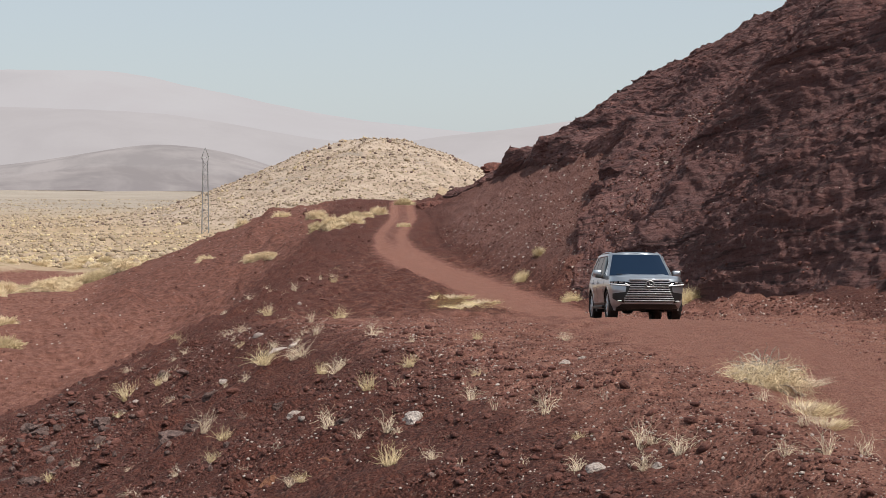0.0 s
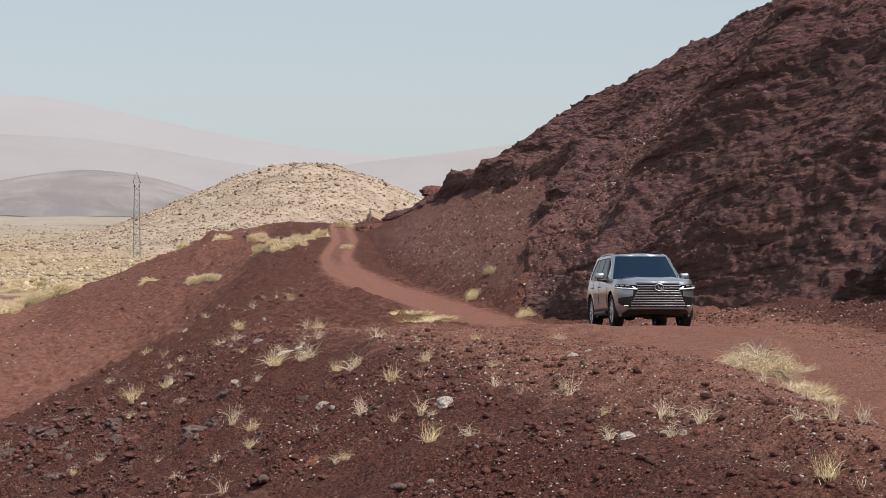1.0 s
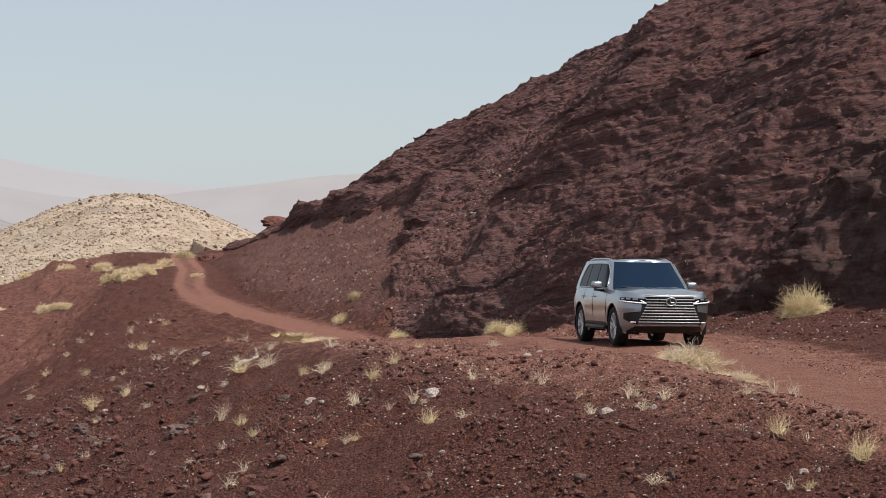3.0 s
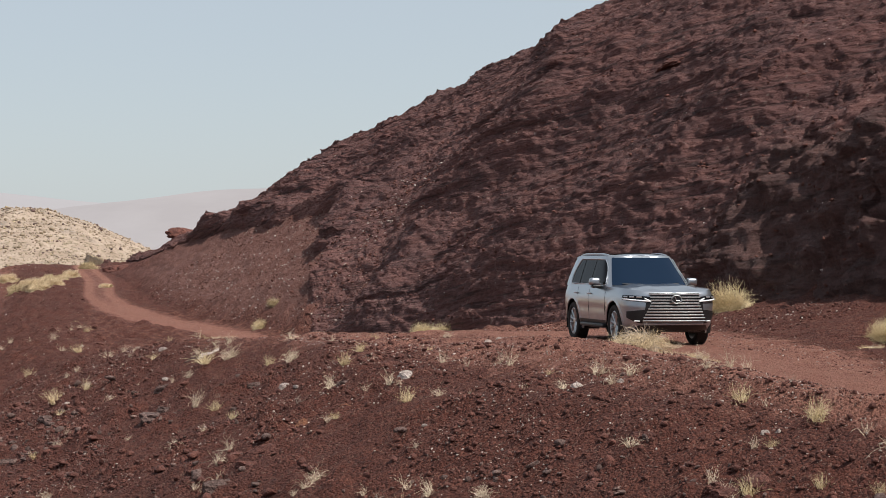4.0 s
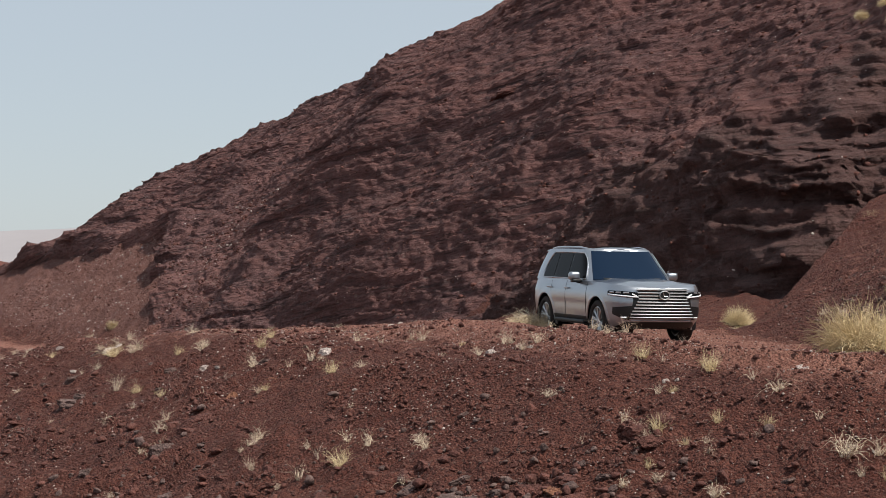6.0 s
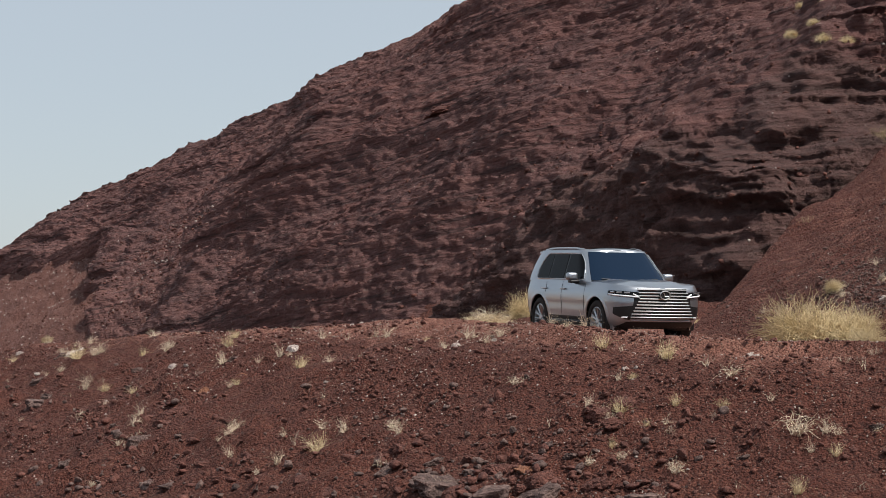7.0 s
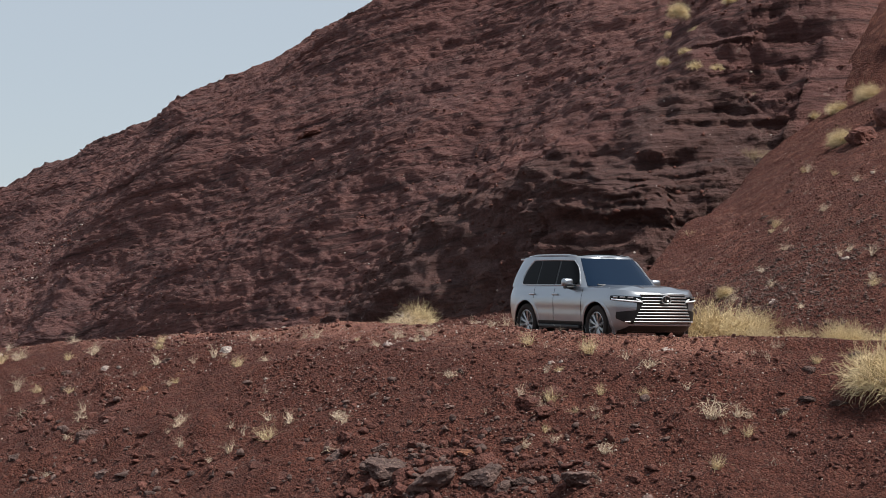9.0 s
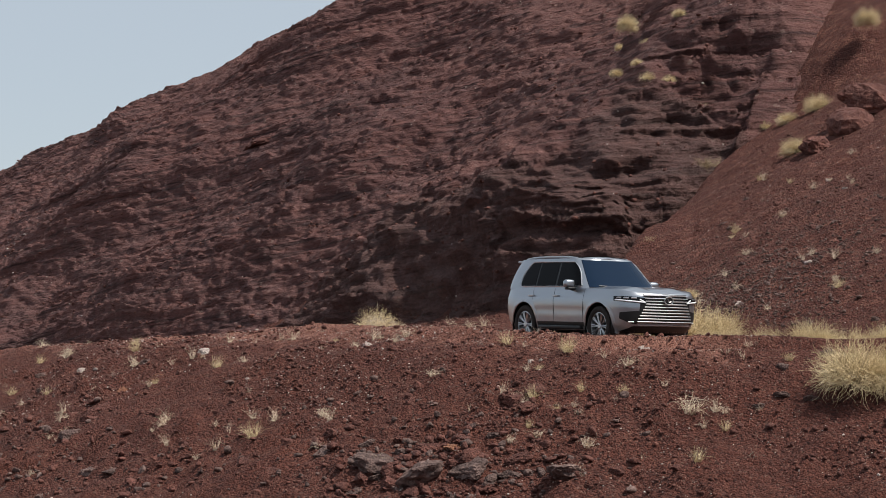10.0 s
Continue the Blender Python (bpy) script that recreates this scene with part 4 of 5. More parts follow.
        add_tube(bm, [gh_front(side * y, 0.055 + 0.05 * abs(y - 0.1), 0.02) for y in np.linspace(0.06, 0.62, 8)], 0.010, 6)
        part("wiper", bm, BLACK, car)
    bm = bmesh.new()
    top = lambda x, y: gh_z(x, 1.0) + 0.062 * (1 - (abs(y) / 0.715) ** 2.4) * min(1, (0.34 - x) / 0.25 + 0.25) + 0.006
    pts = [[(float(x), float(y), top(x, y)) for y in np.linspace(-0.56, 0.56, 12)] for x in np.linspace(0.16, -1.55, 18)]
    add_slab(bm, pts, (0, 0, -0.02))
    part("sunroof", bm, DARK_GLASS, car, "black glass sunroof")
    bm = bmesh.new()
    rounded_box(bm, (0.28, 1.22, 0.05), (-2.16, 0, 1.775), 0.02)
    part("roof_spoiler", bm, PAINT, car)
    bm = bmesh.new()
    rounded_box(bm, (4.5, 1.35, 0.14), (-0.05, 0, 0.36), 0.05)
    rounded_box(bm, (0.12, 1.5, 0.12), (1.425, 0, 0.36), 0.04)
    rounded_box(bm, (0.14, 1.5, 0.14), (-1.425, 0, 0.36), 0.04)
    rounded_box(bm, (0.3, 0.32, 0.30), (-1.425, 0.05, 0.36), 0.10)
    part("chassis", bm, BLACK, car, "dark chassis and axles")


def build_car():
    car = new("car")
    tagged(car, "dusty silver-grey luxury off-road wagon driving on the dirt track", "car")
    tub_body(car)
    cabin(car)
    windows(car)
    face(car)
    trimmings(car)
    car_wheels = [wheel(car, x, side) for x in (1.425, -1.425) for side in (1, -1)]
    return car, car_wheels


CAR, WHEELS = build_car()


# ---- loose stones and plants ----
rng = np.random.default_rng(7)


def height_at(x, y):
    return float(land(np.array([x]), np.array([y]))[0])


def rock_mesh(name, seed, material, detail=3, cuts=11, flat=0.7):
    """A broken stone: a ball cut by random planes, then roughened."""
    r = np.random.default_rng(seed)
    bm = bmesh.new()
    bmesh.ops.create_icosphere(bm, subdivisions=detail, radius=0.5)
    planes = []
    for _ in range(cuts):
        d = r.normal(size=3)
        planes.append((d / np.linalg.norm(d), r.uniform(0.26, 0.42)))
    stretch = np.array([r.uniform(0.85, 1.25), r.uniform(0.7, 1.0), flat])
    for v in bm.verts:
        p = np.array(v.co)
        for d, lim in planes:
            over = p @ d - lim
            if over > 0:
                p = p - d * over * 0.92
        n = noise.fractal(Vector(p * 5 + seed), 0.9, 2.0, 5)
        p = p * (1 + 0.20 * n) * stretch
        v.co = p
    me = bpy.data.meshes.new(name)
    bm.to_mesh(me)
    bm.free()
    me.polygons.foreach_set("use_smooth", [True] * len(me.polygons))
    me.set_sharp_from_angle(angle=radians(24))
    me.materials.append(material)
    return me


def stem_geometry(r, n, spread_r, high, thick, droop=0.3, dome=False, segments=4, lean=0.6, flat=0.0, wiggle=0.16):
    """Thin tapering stems that rise from a small patch and bend; vertices and faces."""
    verts, faces = [], []
    for _ in range(n):
        a, q = r.uniform(0, 2 * math.pi), math.sqrt(r.uniform(0, 1))
        tilt = lean * q + r.normal(0, 0.12)
        if dome:
            tilt = math.acos(r.uniform(0.02, 1.0)) * 0.95
        tilt = tilt + flat * (1.35 - tilt)
        length = high * r.uniform(0.55, 1.05)
        if dome:
            length *= (spread_r / high) * math.sin(tilt) ** 2 + math.cos(tilt) ** 2
        base = np.array([math.cos(a), math.sin(a), 0]) * spread_r * q * (0.25 if dome else 0.35)
        if flat:
            base = np.array([math.cos(a) * 1.0, math.sin(a) * 0.5, 0.02]) * spread_r * q
        a2 = a + r.normal(0, 0.5)
        p, d = base, np.array([math.sin(tilt) * math.cos(a2), math.sin(tilt) * math.sin(a2), math.cos(tilt)])
        w = thick * r.uniform(0.7, 1.3)
        start = len(verts)
        for k in range(segments + 1):
            side = np.cross(d, [0.3, 0.2, 1.0])
            side = side / (np.linalg.norm(side) + 1e-9)
            up = np.cross(side, d)
            ww = w * (1 - 0.75 * k / segments)
            for c in range(3):
                b = 2 * math.pi * c / 3
                verts.append(tuple(p + ww * (math.cos(b) * side + math.sin(b) * up)))
            p = p + d * length / segments
            d = d + r.normal(0, wiggle, 3) + np.array([0, 0, -droop * k / segments])
            d = d / np.linalg.norm(d)
        for k in range(segments):
            for c in range(3):
                i, j = start + 3 * k + c, start + 3 * k + (c + 1) % 3
                faces.append((i, j, j + 3, i + 3))
        faces.append((start + 3 * segments, start + 3 * segments + 1, start + 3 * segments + 2))
    return verts, faces


def plant_part(name, seed, material, parent, label="", **shape):
    verts, faces = stem_geometry(np.random.default_rng(seed), **shape)
    ob = new(name, mesh_of(name, verts, faces, material, False))
    ob.parent = parent
    return tagged(ob, label)


def plant(name, label, category, group):
    ob = new(name)
    return tagged(ob, label, category, group)


def turned(x, y, size=1.0, sink=0.02, tilt=6, z=None):
    """A pose on the ground with a random turn."""
    h = height_at(x, y) if z is None else z
    return pose(x, y, h - sink, rng.uniform(-tilt, tilt), rng.uniform(-tilt, tilt), rng.uniform(0, 360)), size


def put(template, x, y, size=1.0, sink=0.02, tilt=6, z=None):
    m, s = turned(x, y, size, sink, tilt, z)
    ob = copy_thing(template, m)
    ob.scale = (s * rng.uniform(0.9, 1.1), s * rng.uniform(0.9, 1.1), s * rng.uniform(0.85, 1.15))
    return ob


def drop_template(ob):
    for o in list(ob.children_recursive) + [ob]:
        bpy.data.objects.remove(o, do_unlink=True)


def tuft_templates():
    made = []
    for k in range(6):
        ob = plant("grass_tuft", "dry straw-coloured tuft of wispy grass on red soil", "grass tuft", "dry grass tufts")
        plant_part("grass", 200 + k, STRAW, ob, "pale dry stalks", n=18 + 5 * k, spread_r=0.11 + 0.012 * k, high=0.38 + 0.035 * (k % 4), thick=0.0038, droop=0.15 + 0.22 * (k % 3), lean=0.38 + 0.14 * (k % 3), segments=7, wiggle=0.36)
        plant_part("chaff", 260 + k, DEAD if k % 2 else STRAW, ob, "short broken stubble", n=9, spread_r=0.13, high=0.12, thick=0.0035, droop=0.5, lean=1.1, segments=3, wiggle=0.4)
        made.append(ob)
    for k in range(2):
        ob = plant("grass_tuft", "yellowish tuft of fine dry grass on red soil", "grass tuft", "dry grass tufts")
        plant_part("grass", 230 + k, YELLOW, ob, "yellow stalks", n=70, spread_r=0.19, high=0.36, thick=0.0032, droop=0.3, lean=0.7, segments=5, wiggle=0.34)
        made.append(ob)
    for k in range(2):
        ob = plant("dead_twig", "bare pale dead twig standing in red soil", "twig", "dead twigs")
        for j in range(7):
            plant_part("twig", 240 + 10 * k + j, DEAD if k else STRAW, ob, "", n=1, spread_r=0.10, high=0.34, thick=0.0045, droop=0.05, lean=0.6, segments=7, wiggle=0.38)
        made.append(ob)
    return made


TUFTS = tuft_templates()
TUFT_SPOTS_A = [(-8.11, 60.5), (-7.48, 58), (-5.3, 49.5), (-4.6, 46.2), (-2.79, 40.0), (-1.27, 36.31), (-0.52, 34.33), (-2.04, 33.72), (-1.68, 32.29), (-2.75, 36.77), (-6.0, 44.5), (-4.7, 39.4), (-1.07, 28.4), (-0.62, 27.88), (-3.44, 31.23), (-3.82, 31.82), (-2.2, 26.46), (-1.07, 25.53), (-0.7, 25.16), (-1.55, 26.92), (-0.62, 23.66), (-0.11, 23.24), (-3.26, 32.53), (-9.6, 56.0), (-12.3, 64.0), (-5.91, 34.49), (-3.85, 28.68), (0.62, 35.48), (2.11, 34.27), (0.36, 25.53), (0.63, 24.57), (1.22, 23.6), (1.92, 23.55), (2.1, 20.95), (0.88, 21.03), (1.38, 20.36), (2.0, 19.62), (2.39, 19.89), (4.03, 21.08), (4.09, 19.26), (3.69, 22.89)]
TUFT_SPOTS_B = [(-1.88, 24.7), (-3.54, 25.96), (-3.88, 24.63), (-2.5, 21.87), (1.47, 16.74), (2.74, 17.18), (4.0, 16.9), (4.03, 14.36), (4.17, 13.62), (3.2, 13.77), (3.56, 13.06), (2.17, 14.57), (2.35, 14.13), (-6.72, 36.41), (-1.74, 19.77), (-1.32, 19.56), (-1.09, 18.85), (-0.53, 17.71), (3.6, 18.6), (3.75, 20.6), (-3.81, 25.2), (-1.91, 19.39), (-2.3, 19.08), (-2.82, 20.65), (-2.43, 21.97), (-0.53, 17.31), (4.35, 12.63), (4.7, 11.46), (4.61, 10.97), (3.14, 11.48), (2.53, 12.42), (3.59, 10.37), (4.4, 9.87), (2.01, 11.68), (-1.08, 16.64), (1.5, 13.51), (5.74, 12.61), (5.86, 12.23), (4.04, 14.27), (3.7, 15.15), (3.35, 16.35)]
for i, (x, y) in enumerate(TUFT_SPOTS_A + TUFT_SPOTS_B):
    put(TUFTS[int(rng.choice([0, 1, 2, 3, 4, 5, 6, 8, 9]))], x, y, rng.uniform(0.6, 1.05), 0.02, 10)
for x, y, k, s in ((4.34, 11.74, 5, 1.7), (-1.66, 18.56, 7, 1.3), (-3.3, 36.6, 7, 1.5), (3.72, 15.25, 6, 1.1), (3.1, 16.6, 6, 1.0), (-6.8, 43.0, 7, 1.5), (-2.6, 36.9, 4, 1.3), (-1.7, 32.3, 5, 1.25)):
    put(TUFTS[k], x, y, s, 0.03, 12)
for _ in range(85):  # scattered thinly over the bank
    y = 10.5 + 38 * rng.random() ** 1.3
    put(TUFTS[int(rng.integers(0, len(TUFTS)))], float(CREST_X(y)) + 0.6 - 8.5 * rng.random() ** 1.2, y, rng.uniform(0.4, 0.85), 0.02, 12)
for _ in range(60):  # on the spur and along the track's edge
    x = rng.uniform(8.8, 19)
    y = rng.uniform(10, 16 + 0.75 * x)
    if land(np.array([x]), np.array([y]), False)[0] > -2.7:
        put(TUFTS[int(rng.integers(0, len(TUFTS)))], x, y, rng.uniform(0.5, 0.95), 0.02, 10)
for _ in range(26):  # the far bank and brow
    y = rng.uniform(55, 112)
    put(TUFTS[int(rng.integers(0, 8))], float(CREST_X(y)) + rng.uniform(-5, 3), y, rng.uniform(0.9, 1.5), 0.03, 10)
for t in TUFTS:
    drop_template(t)


# the big dry bush beside the track: a dead core in a skirt of straw
def dry_mound():
    ob = plant("dry_bush", "collapsed yellow dry bush with a grey dead core beside the track", "bush", "")
    plant_part("straw", 300, CREAM, ob, "pale yellow straw", n=1700, spread_r=1.0, high=0.60, thick=0.0036, droop=1.0, lean=1.0, segments=7, wiggle=0.55)
    plant_part("dead_core", 301, DEAD, ob, "grey broken branches", n=190, spread_r=0.5, high=0.66, thick=0.014, droop=0.7, lean=0.95, segments=7, wiggle=0.5)
    plant_part("straw_skirt", 302, STRAW, ob, "flattened pale straw", n=420, spread_r=0.85, high=0.26, thick=0.0036, droop=0.1, flat=0.85, segments=3)
    return ob


mound = dry_mound()
mound.matrix_basis = pose(4.05, 25.1, height_at(4.05, 25.1) - 0.03, 0, 0, 20)


def straw_mat(x, y, turn, size, seed):
    ob = plant("straw_mat", "flattened mat of dry yellow grass on the soil", "dry grass", "straw mats")
    plant_part("straw", seed, YELLOW, ob, "", n=330, spread_r=0.8, high=0.34, thick=0.0055, droop=0.1, flat=0.75, segments=3)
    plant_part("stubble", seed + 1, STRAW, ob, "", n=160, spread_r=0.6, high=0.25, thick=0.005, droop=0.3, lean=0.9, segments=3)
    ob.matrix_basis = pose(x, y, height_at(x, y) - 0.02, 0, 0, turn)
    ob.scale = (size, size, size)


for n, (x, y, turn, size) in enumerate([(4.2, 23.1, 100, 0.75), (4.2, 21.8, 70, 0.55), (9.3, 26.4, 40, 0.5), (0.9, 79, 10, 1.1), (1.6, 81, 60, 1.2), (0.4, 82, 30, 1.1), (1.9, 77.5, 0, 0.9)]):
    straw_mat(x, y, turn, size, 320 + 2 * n)


def bush_templates():
    made = []
    for k, (mat, label) in enumerate(((YELLOW, "rounded golden dry bush"), (YELLOW, "sprawling golden dry bush"), (OLIVE, "pale olive desert bush"))):
        ob = plant("desert_bush", label + " on red soil", "bush", "desert bushes")
        plant_part("foliage", 400 + 3 * k, mat, ob, "", n=1500, spread_r=0.62 + 0.2 * (k == 1), high=0.80, thick=0.0050, droop=0.12, dome=True, segments=6, wiggle=0.42)
        plant_part("dead_wood", 401 + 3 * k, DEAD, ob, "grey inner twigs", n=90, spread_r=0.4, high=0.42, thick=0.008, droop=0.1, dome=True, segments=4)
        made.append(ob)
    return made


BUSHES = bush_templates()
for x, y, k, s in ((11.2, 41.0, 0, 1.25), (8.6, 69.5, 0, 1.25), (7.7, 68.8, 1, 0.8), (5.45, 84.0, 1, 0.75), (4.0, 99.0, 0, 0.95), (4.9, 101.0, 2, 0.8), (9.9, 27.4, 0, 0.75),
                   (7.6, 17.2, 0, 1.6), (8.3, 16.7, 0, 1.4), (8.0, 15.7, 2, 0.7), (8.1, 14.6, 2, 0.75), (8.4, 13.4, 1, 0.95), (8.9, 12.7, 0, 0.9), (6.8, 10.0, 0, 1.3), (7.35, 9.6, 1, 1.1), (9.3, 12.0, 1, 0.8)):
    put(BUSHES[k], x, y, s, 0.05, 5)
for x, y, s in ((22.5, 41.4, 0.8), (24.9, 46.7, 1.25), (23.3, 44.7, 0.55), (20.6, 40.5, 0.6), (20.9, 39.6, 0.6), (20.6, 38.4, 0.75), (21.2, 38.0, 0.65), (21.6, 37.4, 1.05), (21.4, 36.4, 0.95), (19.1, 36.5, 0.5), (22.0, 36.4, 0.6), (21.8, 33.8, 0.7), (18.9, 28.2, 1.2), (22.5, 31.9, 1.3), (21.9, 32.7, 1.0), (13.7, 27.9, 0.75), (10.3, 20.8, 0.6), (21.8, 74.2, 0.5), (23.2, 36.6, 0.7), (25.2, 32.8, 1.2), (25.2, 43.5, 0.8)):
    high = max(float(hill(np.array([x]), np.array([y]))[0]), float(fan(np.array([x]), np.array([y]))[0]))
    on_rock = y > 20 + 0.75 * x
    put(BUSHES[0], x - 0.35 * on_rock, y, s * 0.66, 0.05, 4, z=high + (0.42 if on_rock else 0.05))
put(BUSHES[2], 19.3, 33.4, 1.0, 0.05, 4, z=float(hill(np.array([19.3]), np.array([33.4]))[0]) + 0.4)
for b in BUSHES:
    drop_template(b)


def far_bushes():
    """Rounded yellow bushes in the hollow beyond the bank."""
    made = []
    for k, mat in enumerate((CREAM, OLIVE)):
        ob = plant("brittle_bush", "rounded pale yellow bush in the hollow beyond the bank", "bush", "bushes in the hollow")
        plant_part("foliage", 500 + k, mat, ob, "", n=1000, spread_r=0.9, high=0.85, thick=0.034, droop=0.3, dome=True, segments=4, wiggle=0.75)
        made.append(ob)
    spots = [(-8.7, 167), (-8.4, 178), (-7.0, 182), (-9.9, 181), (-6.1, 189), (-4.2, 214), (-3.2, 163), (-12.5, 197), (-14.6, 169), (-16.4, 173), (-15.4, 170.5), (-16.5, 204), (-22, 185), (-9.3, 169), (-10.4, 184), (-8.2, 186), (-31.5, 143), (-26.7, 122), (-11, 195), (-7.7, 172), (-10.9, 177), (-21.4, 213)]
    for x, y in spots:
        put(made[int(rng.random() < 0.35)], x, y, rng.uniform(0.8, 1.5), 0.1, 4)
    for _ in range(150):
        v = rng.random() ** 0.8
        x, y = -38.5 - 6 * v + rng.normal(0, 3.2), 176 + 106 * v + rng.normal(0, 7)
        if rng.random() < 0.36:
            x, y = rng.uniform(-68, -27), 300 + rng.normal(0, 11)
        put(made[int(rng.random() < 0.25)], x, y, rng.uniform(0.8, 1.9), 0.1, 4)
    for t in made:
        drop_template(t)


far_bushes()


# ---- stones ----
def stone_templates():
    sets = {}
    for name, mat, label in (("white_rock", WHITE_STONE, "pale pinkish-white broken rock on the slope"), ("grey_rock", GREY_STONE, "rough grey rock on the slope"), ("red_rock", RED_STONE, "dark red cinder rock half sunk in soil"), ("orange_rock", ORANGE_STONE, "rusty orange rock on the slope")):
        sets[name] = []
        for k in range(4):
            ob = new(name, rock_mesh(name, 600 + 10 * len(sets) + k, mat, 4, 12, 0.55 + 0.12 * (k % 3)))
            sets[name].append(tagged(ob, label, "rock", name.replace("_", " ") + "s"))
    return sets


STONES = stone_templates()


def stone(kind, x, y, size, sink=0.25, z=None):
    ob = put(STONES[kind][int(rng.integers(0, 4))], x, y, size, size * 0.3 * sink, 14, z)
    return ob


for x, y, s in ((-3.95, 43.0, 0.32), (-3.05, 38.2, 0.5), (-2.85, 38.6, 0.38), (-4.14, 37.8, 0.3), (-2.14, 29.29, 0.28), (-0.34, 25.24, 0.36), (1.59, 20.15, 0.28), (1.71, 27.76, 0.22), (1.95, 27.9, 0.15), (1.85, 20.86, 0.14), (2.13, 19.56, 0.18), (-6.5, 42.18, 0.25), (-0.67, 21.55, 0.14), (3.05, 15.5, 0.17), (3.21, 15.39, 0.16), (2.42, 14.33, 0.13), (4.8, 14.1, 0.3), (-2.0, 28.6, 0.2)):
    stone("white_rock", x, y, s)
for x, y, s in ((-4.57, 34.43, 0.7), (-4.3, 34.6, 0.4), (-1.31, 26.79, 0.34), (-3.12, 29.49, 0.4), (-2.55, 31.73, 0.3), (-4.22, 36.85, 0.45), (-3.33, 38.4, 0.6), (-0.1, 13.94, 1.15), (0.58, 13.24, 0.8), (1.8, 11.9, 0.8), (1.4, 12.63, 0.35), (-0.61, 14.82, 0.8), (0.74, 12.88, 0.45), (-0.92, 15.43, 0.5), (3.5, 12.0, 0.3), (5.38, 10.97, 0.33), (5.82, 10.92, 0.3), (6.11, 10.47, 0.32), (6.2, 11.46, 0.28), (7.18, 11.27, 0.35)):
    stone("grey_rock", x, y, s, 0.2)
for x, y, s in ((-3.32, 24.51, 0.75), (-2.77, 23.96, 0.55), (-3.0, 24.9, 0.7), (-3.4, 25.5, 0.6), (0.81, 16.42, 0.45), (0.96, 16.06, 0.4), (2.17, 14.8, 0.5), (-1.98, 23.06, 0.3), (1.73, 16.84, 0.45), (-0.66, 16.82, 0.5), (-0.07, 14.77, 0.55), (-1.02, 16.94, 0.45), (-1.01, 14.8, 0.55), (-1.65, 15.86, 0.4), (-0.53, 14.22, 0.5), (-2.5, 18.65, 0.35), (-2.3, 17.52, 0.4), (-4.27, 22.83, 0.35), (-3.79, 21.0, 0.4), (-4.58, 24.1, 0.3), (-3.2, 21.01, 0.35), (1.63, 12.22, 0.5), (-2.04, 16.64, 0.45), (-0.47, 26.36, 0.5), (0.1, 23.4, 0.45)):
    stone("red_rock", x, y, s, 0.6)
for x, y, s in ((0.66, 14.13, 0.55), (-2.22, 25.71, 0.4), (-1.5, 25.3, 0.35)):
    stone("orange_rock", x, y, s, 0.7)
for cx, cy, n in ((-0.3, 14.3, 26), (0.9, 12.9, 16), (2.0, 11.8, 10), (-4.3, 24.4, 10), (-9.6, 45, 16), (-7.6, 39.5, 10)):
    for _ in range(n):
        stone(("red_rock", "grey_rock")[int(rng.random() < 0.5)], cx + rng.normal(0, 0.75), cy + rng.normal(0, 0.95), rng.uniform(0.2, 0.6), 0.3)
# boulders on the ridge, the spur and the face of the hill
stone("red_rock", 5.7, 204, 2.7, 0.2, z=0.75)
stone("red_rock", 5.0, 206, 1.6, 0.2, z=0.5)
for x, y, s in ((-22.0, 262, 2.8), (-20.4, 260, 2.2), (-23.2, 258, 1.6), (-1.2, 205, 3.0), (-0.4, 202, 2.2), (-7.0, 103, 1.3), (-6.6, 101.5, 1.0), (-13.5, 206, 1.8), (-30, 150, 1.6)):
    stone("red_rock", x, y, s, 0.5)
for x, y, s, lift in ((20.0, 27.0, 2.0, 0.25), (18.9, 27.0, 1.1, 0.1), (21.4, 27.6, 1.6, 0.4)):
    stone("red_rock", x, y, s, 0.4, z=float(fan(np.array([x]), np.array([y]))[0]) + lift)
slab = stone("red_rock", 20.6, 75.5, 4.4, 0.2, z=float(hill(np.array([20.6]), np.array([75.5]))[0]) + 1.15)
slab.scale = (1.2, 4.4, 0.9)
slab.rotation_euler = (radians(-6), radians(-20), radians(6))
for _ in range(46):
    y = rng.uniform(60, 110)
    stone("red_rock", float(CREST_X(y)) + rng.uniform(-6, 2), y, rng.uniform(0.2, 0.7), 0.4)
for _ in range(60):
    x = rng.uniform(9, 19)
    y = rng.uniform(10, 15 + 0.75 * x)
    stone(("red_rock", "grey_rock", "white_rock")[int(rng.choice(3, p=[0.6, 0.25, 0.15]))], x, y, rng.uniform(0.1, 0.3), 0.3)
for kind in STONES.values():
    for o in kind:
        drop_template(o)


